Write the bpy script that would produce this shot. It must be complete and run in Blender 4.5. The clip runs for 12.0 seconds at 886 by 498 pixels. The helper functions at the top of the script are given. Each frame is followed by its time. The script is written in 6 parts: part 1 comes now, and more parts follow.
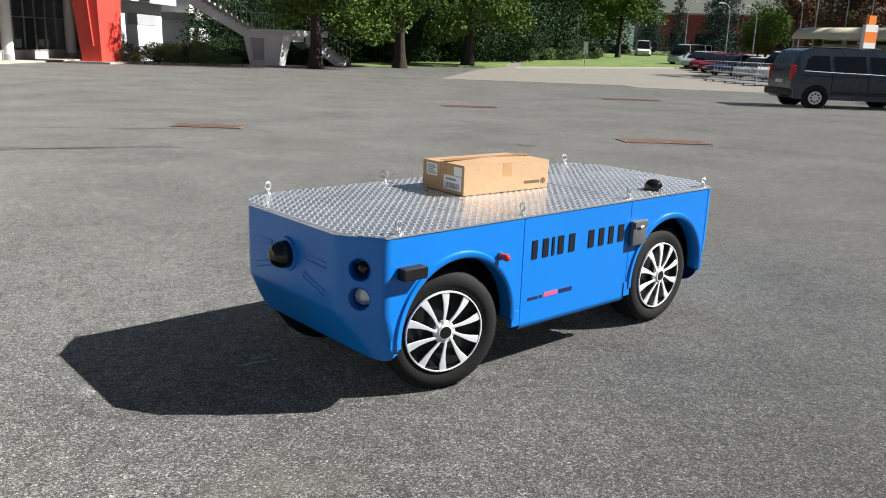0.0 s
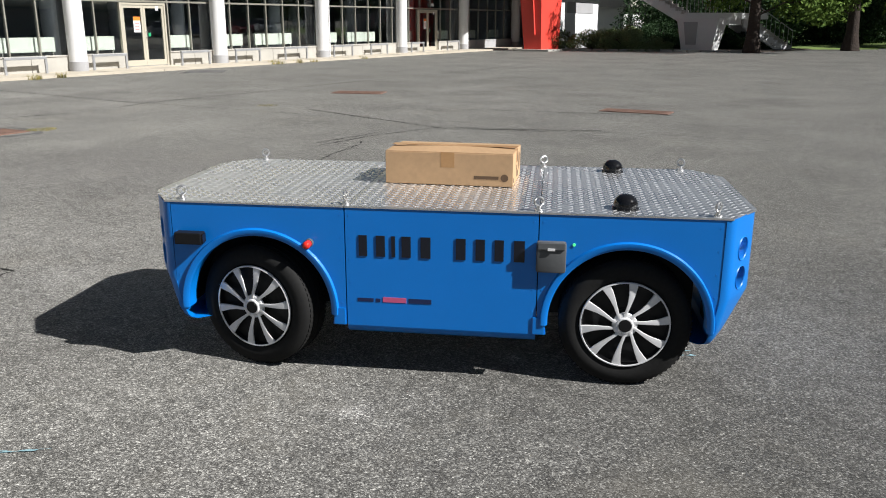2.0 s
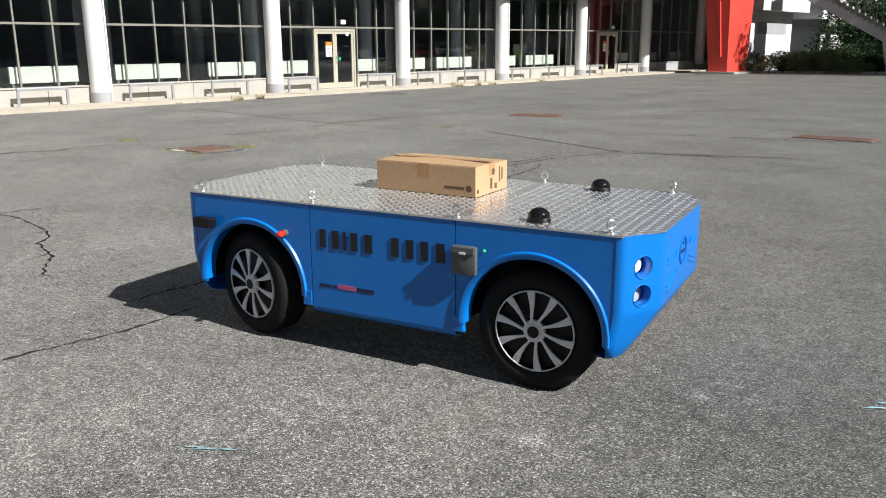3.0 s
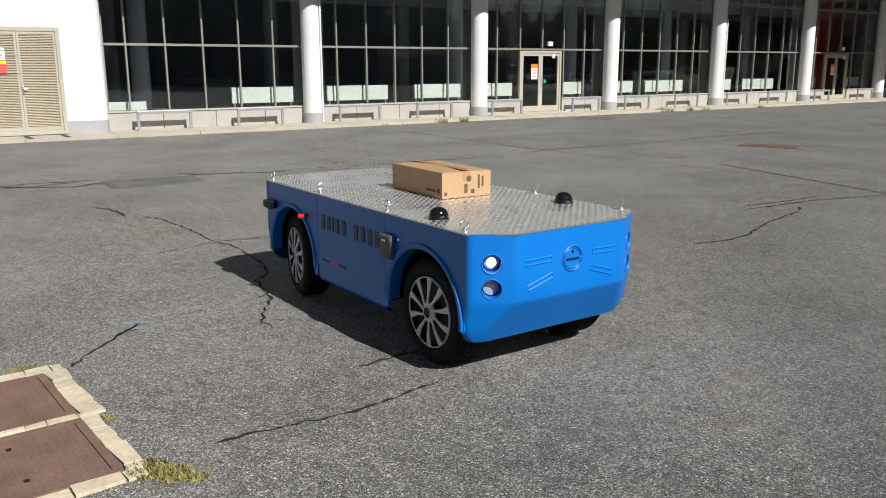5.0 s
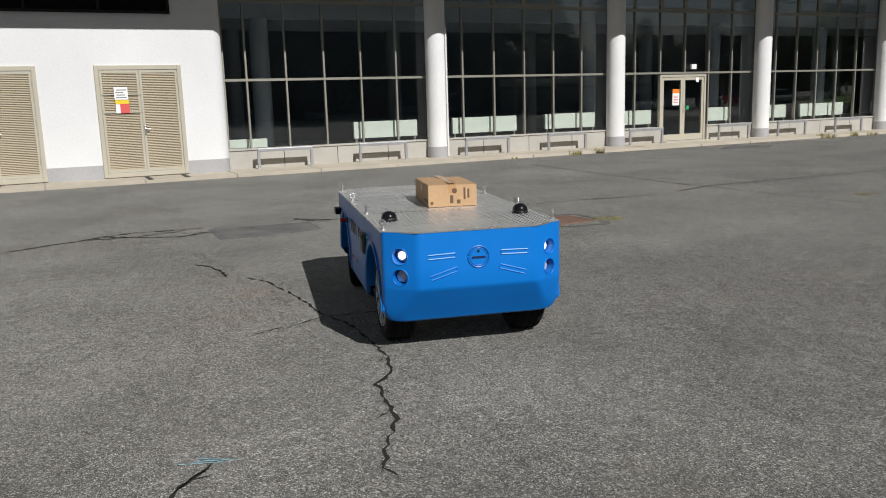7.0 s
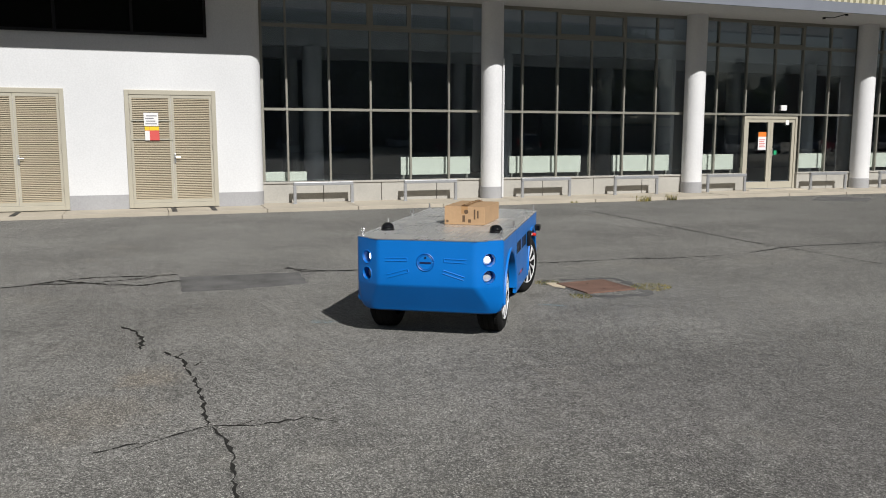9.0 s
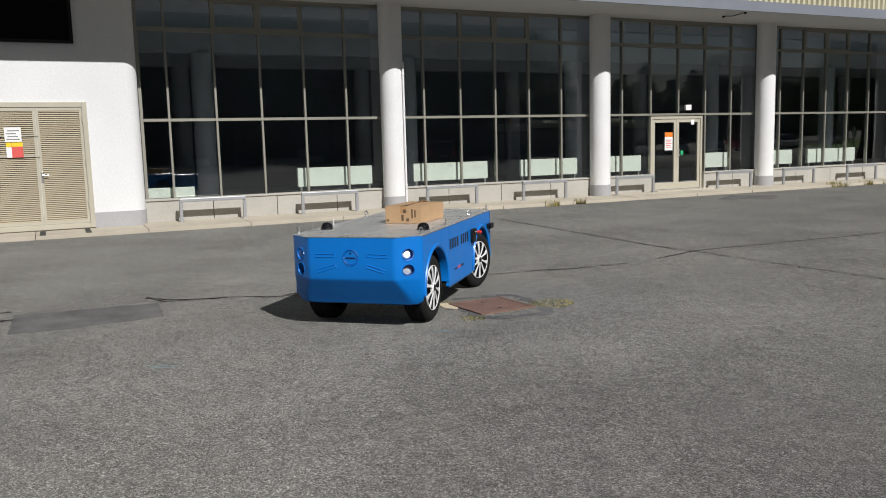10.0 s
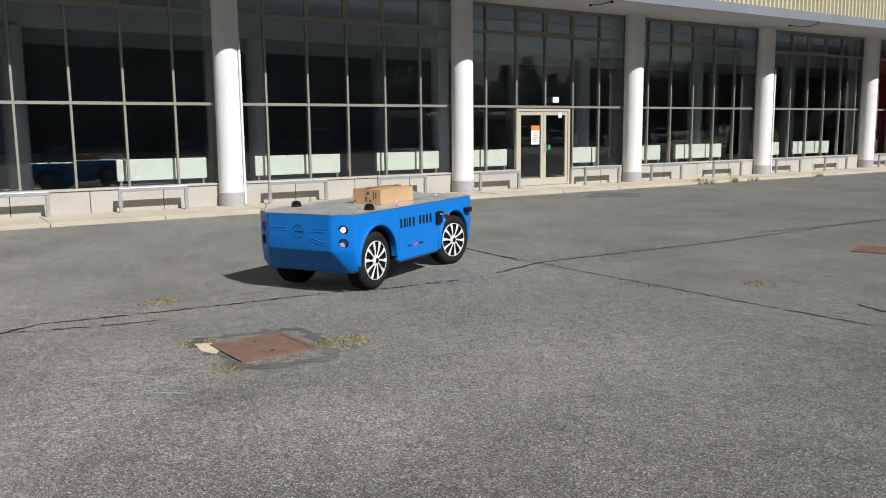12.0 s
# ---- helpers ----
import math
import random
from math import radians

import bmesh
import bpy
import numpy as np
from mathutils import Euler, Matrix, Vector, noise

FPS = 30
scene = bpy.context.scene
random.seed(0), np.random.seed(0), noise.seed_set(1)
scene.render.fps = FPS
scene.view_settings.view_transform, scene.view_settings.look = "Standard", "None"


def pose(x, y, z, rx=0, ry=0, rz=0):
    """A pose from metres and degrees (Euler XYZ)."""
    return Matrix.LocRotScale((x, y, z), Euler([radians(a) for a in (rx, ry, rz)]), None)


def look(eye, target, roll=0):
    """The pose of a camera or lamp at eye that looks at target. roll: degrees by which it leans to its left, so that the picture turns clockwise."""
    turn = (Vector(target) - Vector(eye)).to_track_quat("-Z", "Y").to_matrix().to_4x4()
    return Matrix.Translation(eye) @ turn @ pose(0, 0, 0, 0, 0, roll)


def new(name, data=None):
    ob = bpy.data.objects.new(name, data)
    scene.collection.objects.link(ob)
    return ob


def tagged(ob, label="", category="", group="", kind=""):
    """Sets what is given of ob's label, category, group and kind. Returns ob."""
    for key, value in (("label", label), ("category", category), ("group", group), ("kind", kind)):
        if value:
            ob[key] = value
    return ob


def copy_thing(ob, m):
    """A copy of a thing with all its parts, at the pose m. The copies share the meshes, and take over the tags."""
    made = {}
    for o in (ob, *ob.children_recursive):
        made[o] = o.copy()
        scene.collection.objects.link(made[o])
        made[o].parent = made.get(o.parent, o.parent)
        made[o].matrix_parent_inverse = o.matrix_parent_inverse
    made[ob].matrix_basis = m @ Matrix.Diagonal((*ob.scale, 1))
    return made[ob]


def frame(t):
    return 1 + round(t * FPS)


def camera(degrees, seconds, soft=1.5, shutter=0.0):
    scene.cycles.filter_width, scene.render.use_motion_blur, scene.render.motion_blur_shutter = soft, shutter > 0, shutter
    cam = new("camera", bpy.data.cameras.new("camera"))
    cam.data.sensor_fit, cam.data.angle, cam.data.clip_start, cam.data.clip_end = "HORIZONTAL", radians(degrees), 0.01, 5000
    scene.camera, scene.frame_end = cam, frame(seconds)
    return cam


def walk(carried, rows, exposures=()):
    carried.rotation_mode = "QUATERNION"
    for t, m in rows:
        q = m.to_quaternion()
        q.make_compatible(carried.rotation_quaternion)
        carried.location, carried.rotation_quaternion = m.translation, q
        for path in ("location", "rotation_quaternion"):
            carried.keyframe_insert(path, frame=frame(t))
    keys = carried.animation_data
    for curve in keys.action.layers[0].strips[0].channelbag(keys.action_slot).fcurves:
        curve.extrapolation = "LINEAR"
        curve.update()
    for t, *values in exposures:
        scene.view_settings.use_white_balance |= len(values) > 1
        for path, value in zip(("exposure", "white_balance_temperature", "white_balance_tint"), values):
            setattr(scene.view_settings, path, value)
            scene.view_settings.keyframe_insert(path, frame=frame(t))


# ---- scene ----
cam = camera(57.0, 12.0, soft=1.0)
PATH = [
    (0, (2.519, -2.994, 1.642), (2.467, -1.055, 1.154), 2.05),
    (0.5, (2.533, -2.982, 1.638), (2.265, -1.069, 1.121), 1.85),
    (1, (2.481, -2.927, 1.619), (1.987, -1.064, 1.086), 1.49),
    (1.5, (2.482, -2.967, 1.65), (1.744, -1.19, 1.105), 0.69),
    (2, (2.421, -2.954, 1.632), (1.439, -1.298, 1.093), 0.17),
    (2.5, (2.374, -2.965, 1.636), (1.199, -1.429, 1.124), -0.27),
    (3, (2.331, -2.981, 1.642), (1.013, -1.557, 1.154), -0.33),
    (3.5, (2.164, -2.963, 1.642), (0.741, -1.638, 1.176), -0.6),
    (3.7, (2.075, -2.953, 1.647), (0.624, -1.659, 1.179), -0.6),
    (5.3, (0.925, -2.58, 1.647), (-0.717, -1.519, 1.226), -0.6),
    (5.5, (0.768, -2.549, 1.652), (-0.891, -1.511, 1.24), -1.0),
    (6, (0.345, -2.389, 1.638), (-1.368, -1.437, 1.239), -0.6),
    (6.5, (-0.085, -2.198, 1.621), (-1.835, -1.303, 1.249), -0.6),
    (7, (-0.55, -1.96, 1.63), (-2.322, -1.105, 1.269), -1.7),
    (7.2, (-0.71, -1.849, 1.631), (-2.498, -1.027, 1.275), -1.5),
    (8.8, (-1.675, -0.533, 1.654), (-3.547, 0.113, 1.372), -0.8),
    (9, (-1.867, -0.39, 1.626), (-3.7305, 0.284, 1.351), 0.0),
    (9.5, (-2.31, -0.031, 1.632), (-4.129, 0.756, 1.363), -0.82),
    (10, (-2.621, 0.365, 1.59), (-4.413, 1.215, 1.333), -1.51),
    (10.5, (-2.949, 0.781, 1.597), (-4.722, 1.665, 1.325), -0.38),
    (11, (-3.168, 1.147, 1.603), (-4.895, 2.121, 1.336), -0.9),
    (11.5, (-3.436, 1.547, 1.595), (-5.136, 2.564, 1.321), -1.65),
    (12, (-3.666, 1.979, 1.629), (-5.325, 3.059, 1.341), -0.61),
]
walk(cam, [(t, look(eye, target, roll)) for t, eye, target, roll in PATH],
     [(0, 0.98), (0.5, 0.86), (1.5, 0.72), (2, 0.56), (2.5, 0.6), (3.5, 0.5), (5.5, 0.06), (6.5, -0.13), (7, -0.14), (9.5, -0.17), (10.5, -0.09), (11, 0.0), (11.5, 0.2), (12, 0.12)])

# ---- light ----
SUN = Vector((0.97, 0.115, 0.815)).normalized()
world = bpy.data.worlds.new("world")
scene.world = world
world.use_nodes = True
sky = world.node_tree.nodes.new("ShaderNodeTexSky")
sky.sky_type, sky.sun_disc = "NISHITA", False
sky.sun_elevation = math.asin(SUN.z)
sky.sun_rotation = math.atan2(SUN.x, SUN.y)
sky.air_density, sky.dust_density, sky.ozone_density = 1.0, 1.2, 1.0
back = world.node_tree.nodes["Background"]
back.inputs["Strength"].default_value = 0.025
world.node_tree.links.new(sky.outputs["Color"], back.inputs["Color"])
sun = new("sun", bpy.data.lights.new("sun", "SUN"))
sun.data.energy, sun.data.angle, sun.data.color = 5.1, radians(0.55), (1.0, 0.982, 0.955)
sun.matrix_world = look(SUN * 60, (0, 0, 0))


# ---- materials ----
def links_of(m):
    return m.node_tree.nodes, m.node_tree.links


def surface(name, color, rough=0.6, metal=0.0, spread=0.18, grain=60.0, patch=1.5, bump=0.15, depth=0.002, tint=None,
            random=0.0, island=0.0, coat=0.0, spec=0.5, coords="Object"):
    """A plain surface with colour that varies at two scales, and fine relief."""
    m = bpy.data.materials.new(name)
    m.use_nodes = True
    n, k = links_of(m)
    p = n["Principled BSDF"]
    tc = n.new("ShaderNodeTexCoord")
    if coords == "World":
        src = n.new("ShaderNodeNewGeometry").outputs["Position"]
    else:
        src = tc.outputs["Object"]
    fine, wide = n.new("ShaderNodeTexNoise"), n.new("ShaderNodeTexNoise")
    for node, scale, det in ((fine, grain, 3.0), (wide, patch, 5.0)):
        node.inputs["Scale"].default_value, node.inputs["Detail"].default_value = scale, det
        k.new(src, node.inputs["Vector"])
    add = n.new("ShaderNodeMath"); add.operation = "ADD"
    k.new(fine.outputs["Fac"], add.inputs[0]); k.new(wide.outputs["Fac"], add.inputs[1])
    val = add.outputs[0]
    if random or island:
        if random:
            r = n.new("ShaderNodeObjectInfo").outputs["Random"]; amount = random
        else:
            r = n.new("ShaderNodeNewGeometry").outputs["Random Per Island"]; amount = island
        ma = n.new("ShaderNodeMath"); ma.operation = "MULTIPLY_ADD"; ma.inputs[1].default_value = amount
        k.new(r, ma.inputs[0]); k.new(val, ma.inputs[2])
        sb = n.new("ShaderNodeMath"); sb.operation = "SUBTRACT"; sb.inputs[1].default_value = amount / 2
        k.new(ma.outputs[0], sb.inputs[0]); val = sb.outputs[0]
    ramp = n.new("ShaderNodeMapRange")
    ramp.inputs["From Min"].default_value, ramp.inputs["From Max"].default_value = 0.6, 1.4
    k.new(val, ramp.inputs["Value"])
    mix = n.new("ShaderNodeMix"); mix.data_type = "RGBA"
    lo = tuple(c * (1 - spread) for c in color)
    hi = tuple(min(1, c * (1 + spread)) for c in (tint or color))
    mix.inputs["A"].default_value, mix.inputs["B"].default_value = (*lo, 1), (*hi, 1)
    k.new(ramp.outputs["Result"], mix.inputs["Factor"])
    k.new(mix.outputs["Result"], p.inputs["Base Color"])
    rr = n.new("ShaderNodeMapRange")
    rr.inputs["To Min"].default_value, rr.inputs["To Max"].default_value = max(0.02, rough - 0.08), min(1, rough + 0.08)
    k.new(wide.outputs["Fac"], rr.inputs["Value"]); k.new(rr.outputs["Result"], p.inputs["Roughness"])
    p.inputs["Metallic"].default_value = metal
    p.inputs["Specular IOR Level"].default_value = spec
    p.inputs["Coat Weight"].default_value = coat
    p.inputs["Coat Roughness"].default_value = 0.08
    if bump:
        b = n.new("ShaderNodeBump"); b.inputs["Strength"].default_value, b.inputs["Distance"].default_value = bump, depth
        k.new(fine.outputs["Fac"], b.inputs["Height"]); k.new(b.outputs["Normal"], p.inputs["Normal"])
    return m


PALE, OIL, TAR_AND_DIM, SAND = (2.0, 2.0, 2.05), (0.4, 0.4, 0.4), (0.58, 0.56, 0.6), (1.6, 1.3, 0.95)
# the three widest entries paint in dimmer ground seen steeply, not a stain
STAINS_AND_DIM = [(0.46, -0.39, 0.13, 0.75, PALE), (0.79, 0.51, 0.06, 0.9, PALE), (-2.38, 0.18, 0.3, 0.25, PALE), (-7.76, 3.0, 0.12, 0.3, PALE),
          (-8.6, 3.45, 0.42, 0.55, OIL), (-9.29, 3.35, 0.16, 0.7, OIL), (-11.7, 0.45, 0.6, 0.75, TAR_AND_DIM), (-11.4, 1.1, 0.55, 0.75, TAR_AND_DIM),
          (-7.6, -0.45, 0.3, 0.45, SAND), (-6.9, -0.75, 0.5, 0.25, SAND), (-5.6, 3.4, 1.9, 0.6, TAR_AND_DIM), (-6.2, 2.0, 1.2, 0.4, TAR_AND_DIM), (-4.0, 3.4, 1.7, 0.5, TAR_AND_DIM), (-18.6, 16.5, 0.55, 0.9, OIL), (-17.9, 16.95, 0.45, 0.9, OIL)]


def asphalt_material():
    m = bpy.data.materials.new("asphalt")
    m.use_nodes = True
    n, k = links_of(m)
    p = n["Principled BSDF"]
    src = n.new("ShaderNodeNewGeometry").outputs["Position"]

    def noise_at(scale, detail, rough=0.5):
        q = n.new("ShaderNodeTexNoise")
        q.inputs["Scale"].default_value, q.inputs["Detail"].default_value, q.inputs["Roughness"].default_value = scale, detail, rough
        k.new(src, q.inputs["Vector"])
        return q.outputs["Fac"]

    def ramp(value, a, b, lo, hi):
        q = n.new("ShaderNodeMapRange")
        q.inputs["From Min"].default_value, q.inputs["From Max"].default_value = a, b
        q.inputs["To Min"].default_value, q.inputs["To Max"].default_value = lo, hi
        k.new(value, q.inputs["Value"])
        return q.outputs["Result"]

    def times(a, b):
        q = n.new("ShaderNodeMath"); q.operation = "MULTIPLY"
        k.new(a, q.inputs[0]); k.new(b, q.inputs[1])
        return q.outputs[0]

    cell = n.new("ShaderNodeTexVoronoi"); cell.inputs["Scale"].default_value = 175.0
    k.new(src, cell.inputs["Vector"])
    chip = n.new("ShaderNodeSeparateColor"); k.new(cell.outputs["Color"], chip.inputs["Color"])
    stones = ramp(chip.outputs["Red"], 0.0, 1.0, 0.28, 1.2)
    sparkle = ramp(chip.outputs["Green"], 0.8, 1.0, 0.98, 3.5)
    grit = ramp(noise_at(190.0, 3.0, 0.6), 0.3, 0.7, 0.25, 1.75)
    mid = times(ramp(noise_at(9.0, 4.0, 0.6), 0.3, 0.7, 0.76, 1.24), ramp(noise_at(31.0, 3.0, 0.6), 0.3, 0.7, 0.78, 1.22))
    wide = ramp(noise_at(0.55, 6.0, 0.62), 0.3, 0.7, 0.66, 1.34)
    big = ramp(noise_at(0.09, 4.0), 0.3, 0.7, 0.9, 1.12)
    # larger pale chippings among the fine ones
    coarse = n.new("ShaderNodeTexVoronoi"); coarse.inputs["Scale"].default_value = 100.0
    k.new(src, coarse.inputs["Vector"])
    lump = n.new("ShaderNodeSeparateColor"); k.new(coarse.outputs["Color"], lump.inputs["Color"])
    chunk = ramp(lump.outputs["Blue"], 0.6, 1.0, 0.8, 2.1)
    v = times(times(times(stones, grit), times(mid, wide)), times(times(big, chunk), sparkle))
    mix = n.new("ShaderNodeMix"); mix.data_type = "RGBA"
    mix.inputs["A"].default_value, mix.inputs["B"].default_value = (0, 0, 0, 1), (0.55, 0.541, 0.507, 1)
    k.new(ramp(v, 0, 6.0, 0, 1.0), mix.inputs["Factor"])
    # drifts of pale dust and dark oil
    dust = n.new("ShaderNodeMix"); dust.data_type = "RGBA"
    dust.inputs["B"].default_value = (0.17, 0.155, 0.125, 1)
    k.new(mix.outputs["Result"], dust.inputs["A"])
    k.new(ramp(noise_at(0.8, 8.0, 0.7), 0.55, 0.8, 0.0, 0.5), dust.inputs["Factor"])
    # soft stains and painted dimming: x, y, radius, how strong, colour
    last = dust.outputs["Result"]
    ragged = ramp(noise_at(5.0, 6.0, 0.7), 0.2, 0.8, -0.75, 0.75)
    for x, y, r, f, tone in STAINS_AND_DIM:
        far = n.new("ShaderNodeVectorMath"); far.operation = "DISTANCE"
        k.new(src, far.inputs[0]); far.inputs[1].default_value = (x, y, 0)
        edge = n.new("ShaderNodeMath"); edge.operation = "MULTIPLY_ADD"
        k.new(ragged, edge.inputs[0]); edge.inputs[1].default_value = r; k.new(far.outputs["Value"], edge.inputs[2])
        mask = n.new("ShaderNodeMapRange"); mask.interpolation_type = "SMOOTHSTEP"
        k.new(edge.outputs[0], mask.inputs["Value"])
        mask.inputs["From Min"].default_value, mask.inputs["From Max"].default_value = r * 0.25, r * 1.1
        mask.inputs["To Min"].default_value, mask.inputs["To Max"].default_value = f, 0.0
        q = n.new("ShaderNodeMix"); q.data_type = "RGBA"; q.blend_type = "MULTIPLY"
        k.new(mask.outputs["Result"], q.inputs["Factor"]); k.new(last, q.inputs["A"]); q.inputs["B"].default_value = (*tone, 1)
        last = q.outputs["Result"]
    k.new(last, p.inputs["Base Color"])
    p.inputs["Roughness"].default_value = 0.82
    p.inputs["Diffuse Roughness"].default_value = 1.0
    p.inputs["Specular IOR Level"].default_value = 0.35
    # dust-like sheen that brightens the asphalt towards grazing view
    k.new(ramp(v, 0.15, 1.3, 0.26, 1.0), p.inputs["Sheen Weight"])
    p.inputs["Sheen Roughness"].default_value = 0.34
    p.inputs["Sheen Tint"].default_value = (0.9, 0.87, 0.8, 1)
    b = n.new("ShaderNodeBump"); b.inputs["Strength"].default_value, b.inputs["Distance"].default_value = 0.6, 0.004
    k.new(cell.outputs["Distance"], b.inputs["Height"])
    k.new(b.outputs["Normal"], p.inputs["Normal"])
    return m


def glass_material(name, tint, clear):
    """A pane: mirror-like gloss by its angle over a clear, slightly tinted sheet."""
    m = bpy.data.materials.new(name)
    m.use_nodes = True
    n, k = links_of(m)
    n.remove(n["Principled BSDF"])
    out = n["Material Output"]
    see, gloss, mix, lw = n.new("ShaderNodeBsdfTransparent"), n.new("ShaderNodeBsdfGlossy"), n.new("ShaderNodeMixShader"), n.new("ShaderNodeLayerWeight")
    see.inputs["Color"].default_value = (*tint, 1)
    gloss.inputs["Roughness"].default_value = 0.008
    lw.inputs["Blend"].default_value = 0.5
    up = n.new("ShaderNodeMath"); up.operation = "POWER"; up.inputs[1].default_value = 5.0
    fr = n.new("ShaderNodeMath"); fr.operation = "MULTIPLY_ADD"; fr.inputs[1].default_value, fr.inputs[2].default_value = 1 - clear, clear
    k.new(lw.outputs["Facing"], up.inputs[0]); k.new(up.outputs[0], fr.inputs[0])
    k.new(fr.outputs[0], mix.inputs["Fac"]); k.new(see.outputs[0], mix.inputs[1]); k.new(gloss.outputs[0], mix.inputs[2])
    k.new(mix.outputs[0], out.inputs["Surface"])
    return m


def glow(name, color, strength):
    m = bpy.data.materials.new(name)
    m.use_nodes = True
    p = m.node_tree.nodes["Principled BSDF"]
    p.inputs["Base Color"].default_value = (*color, 1)
    p.inputs["Emission Color"].default_value = (*color, 1)
    p.inputs["Emission Strength"].default_value = strength
    return m


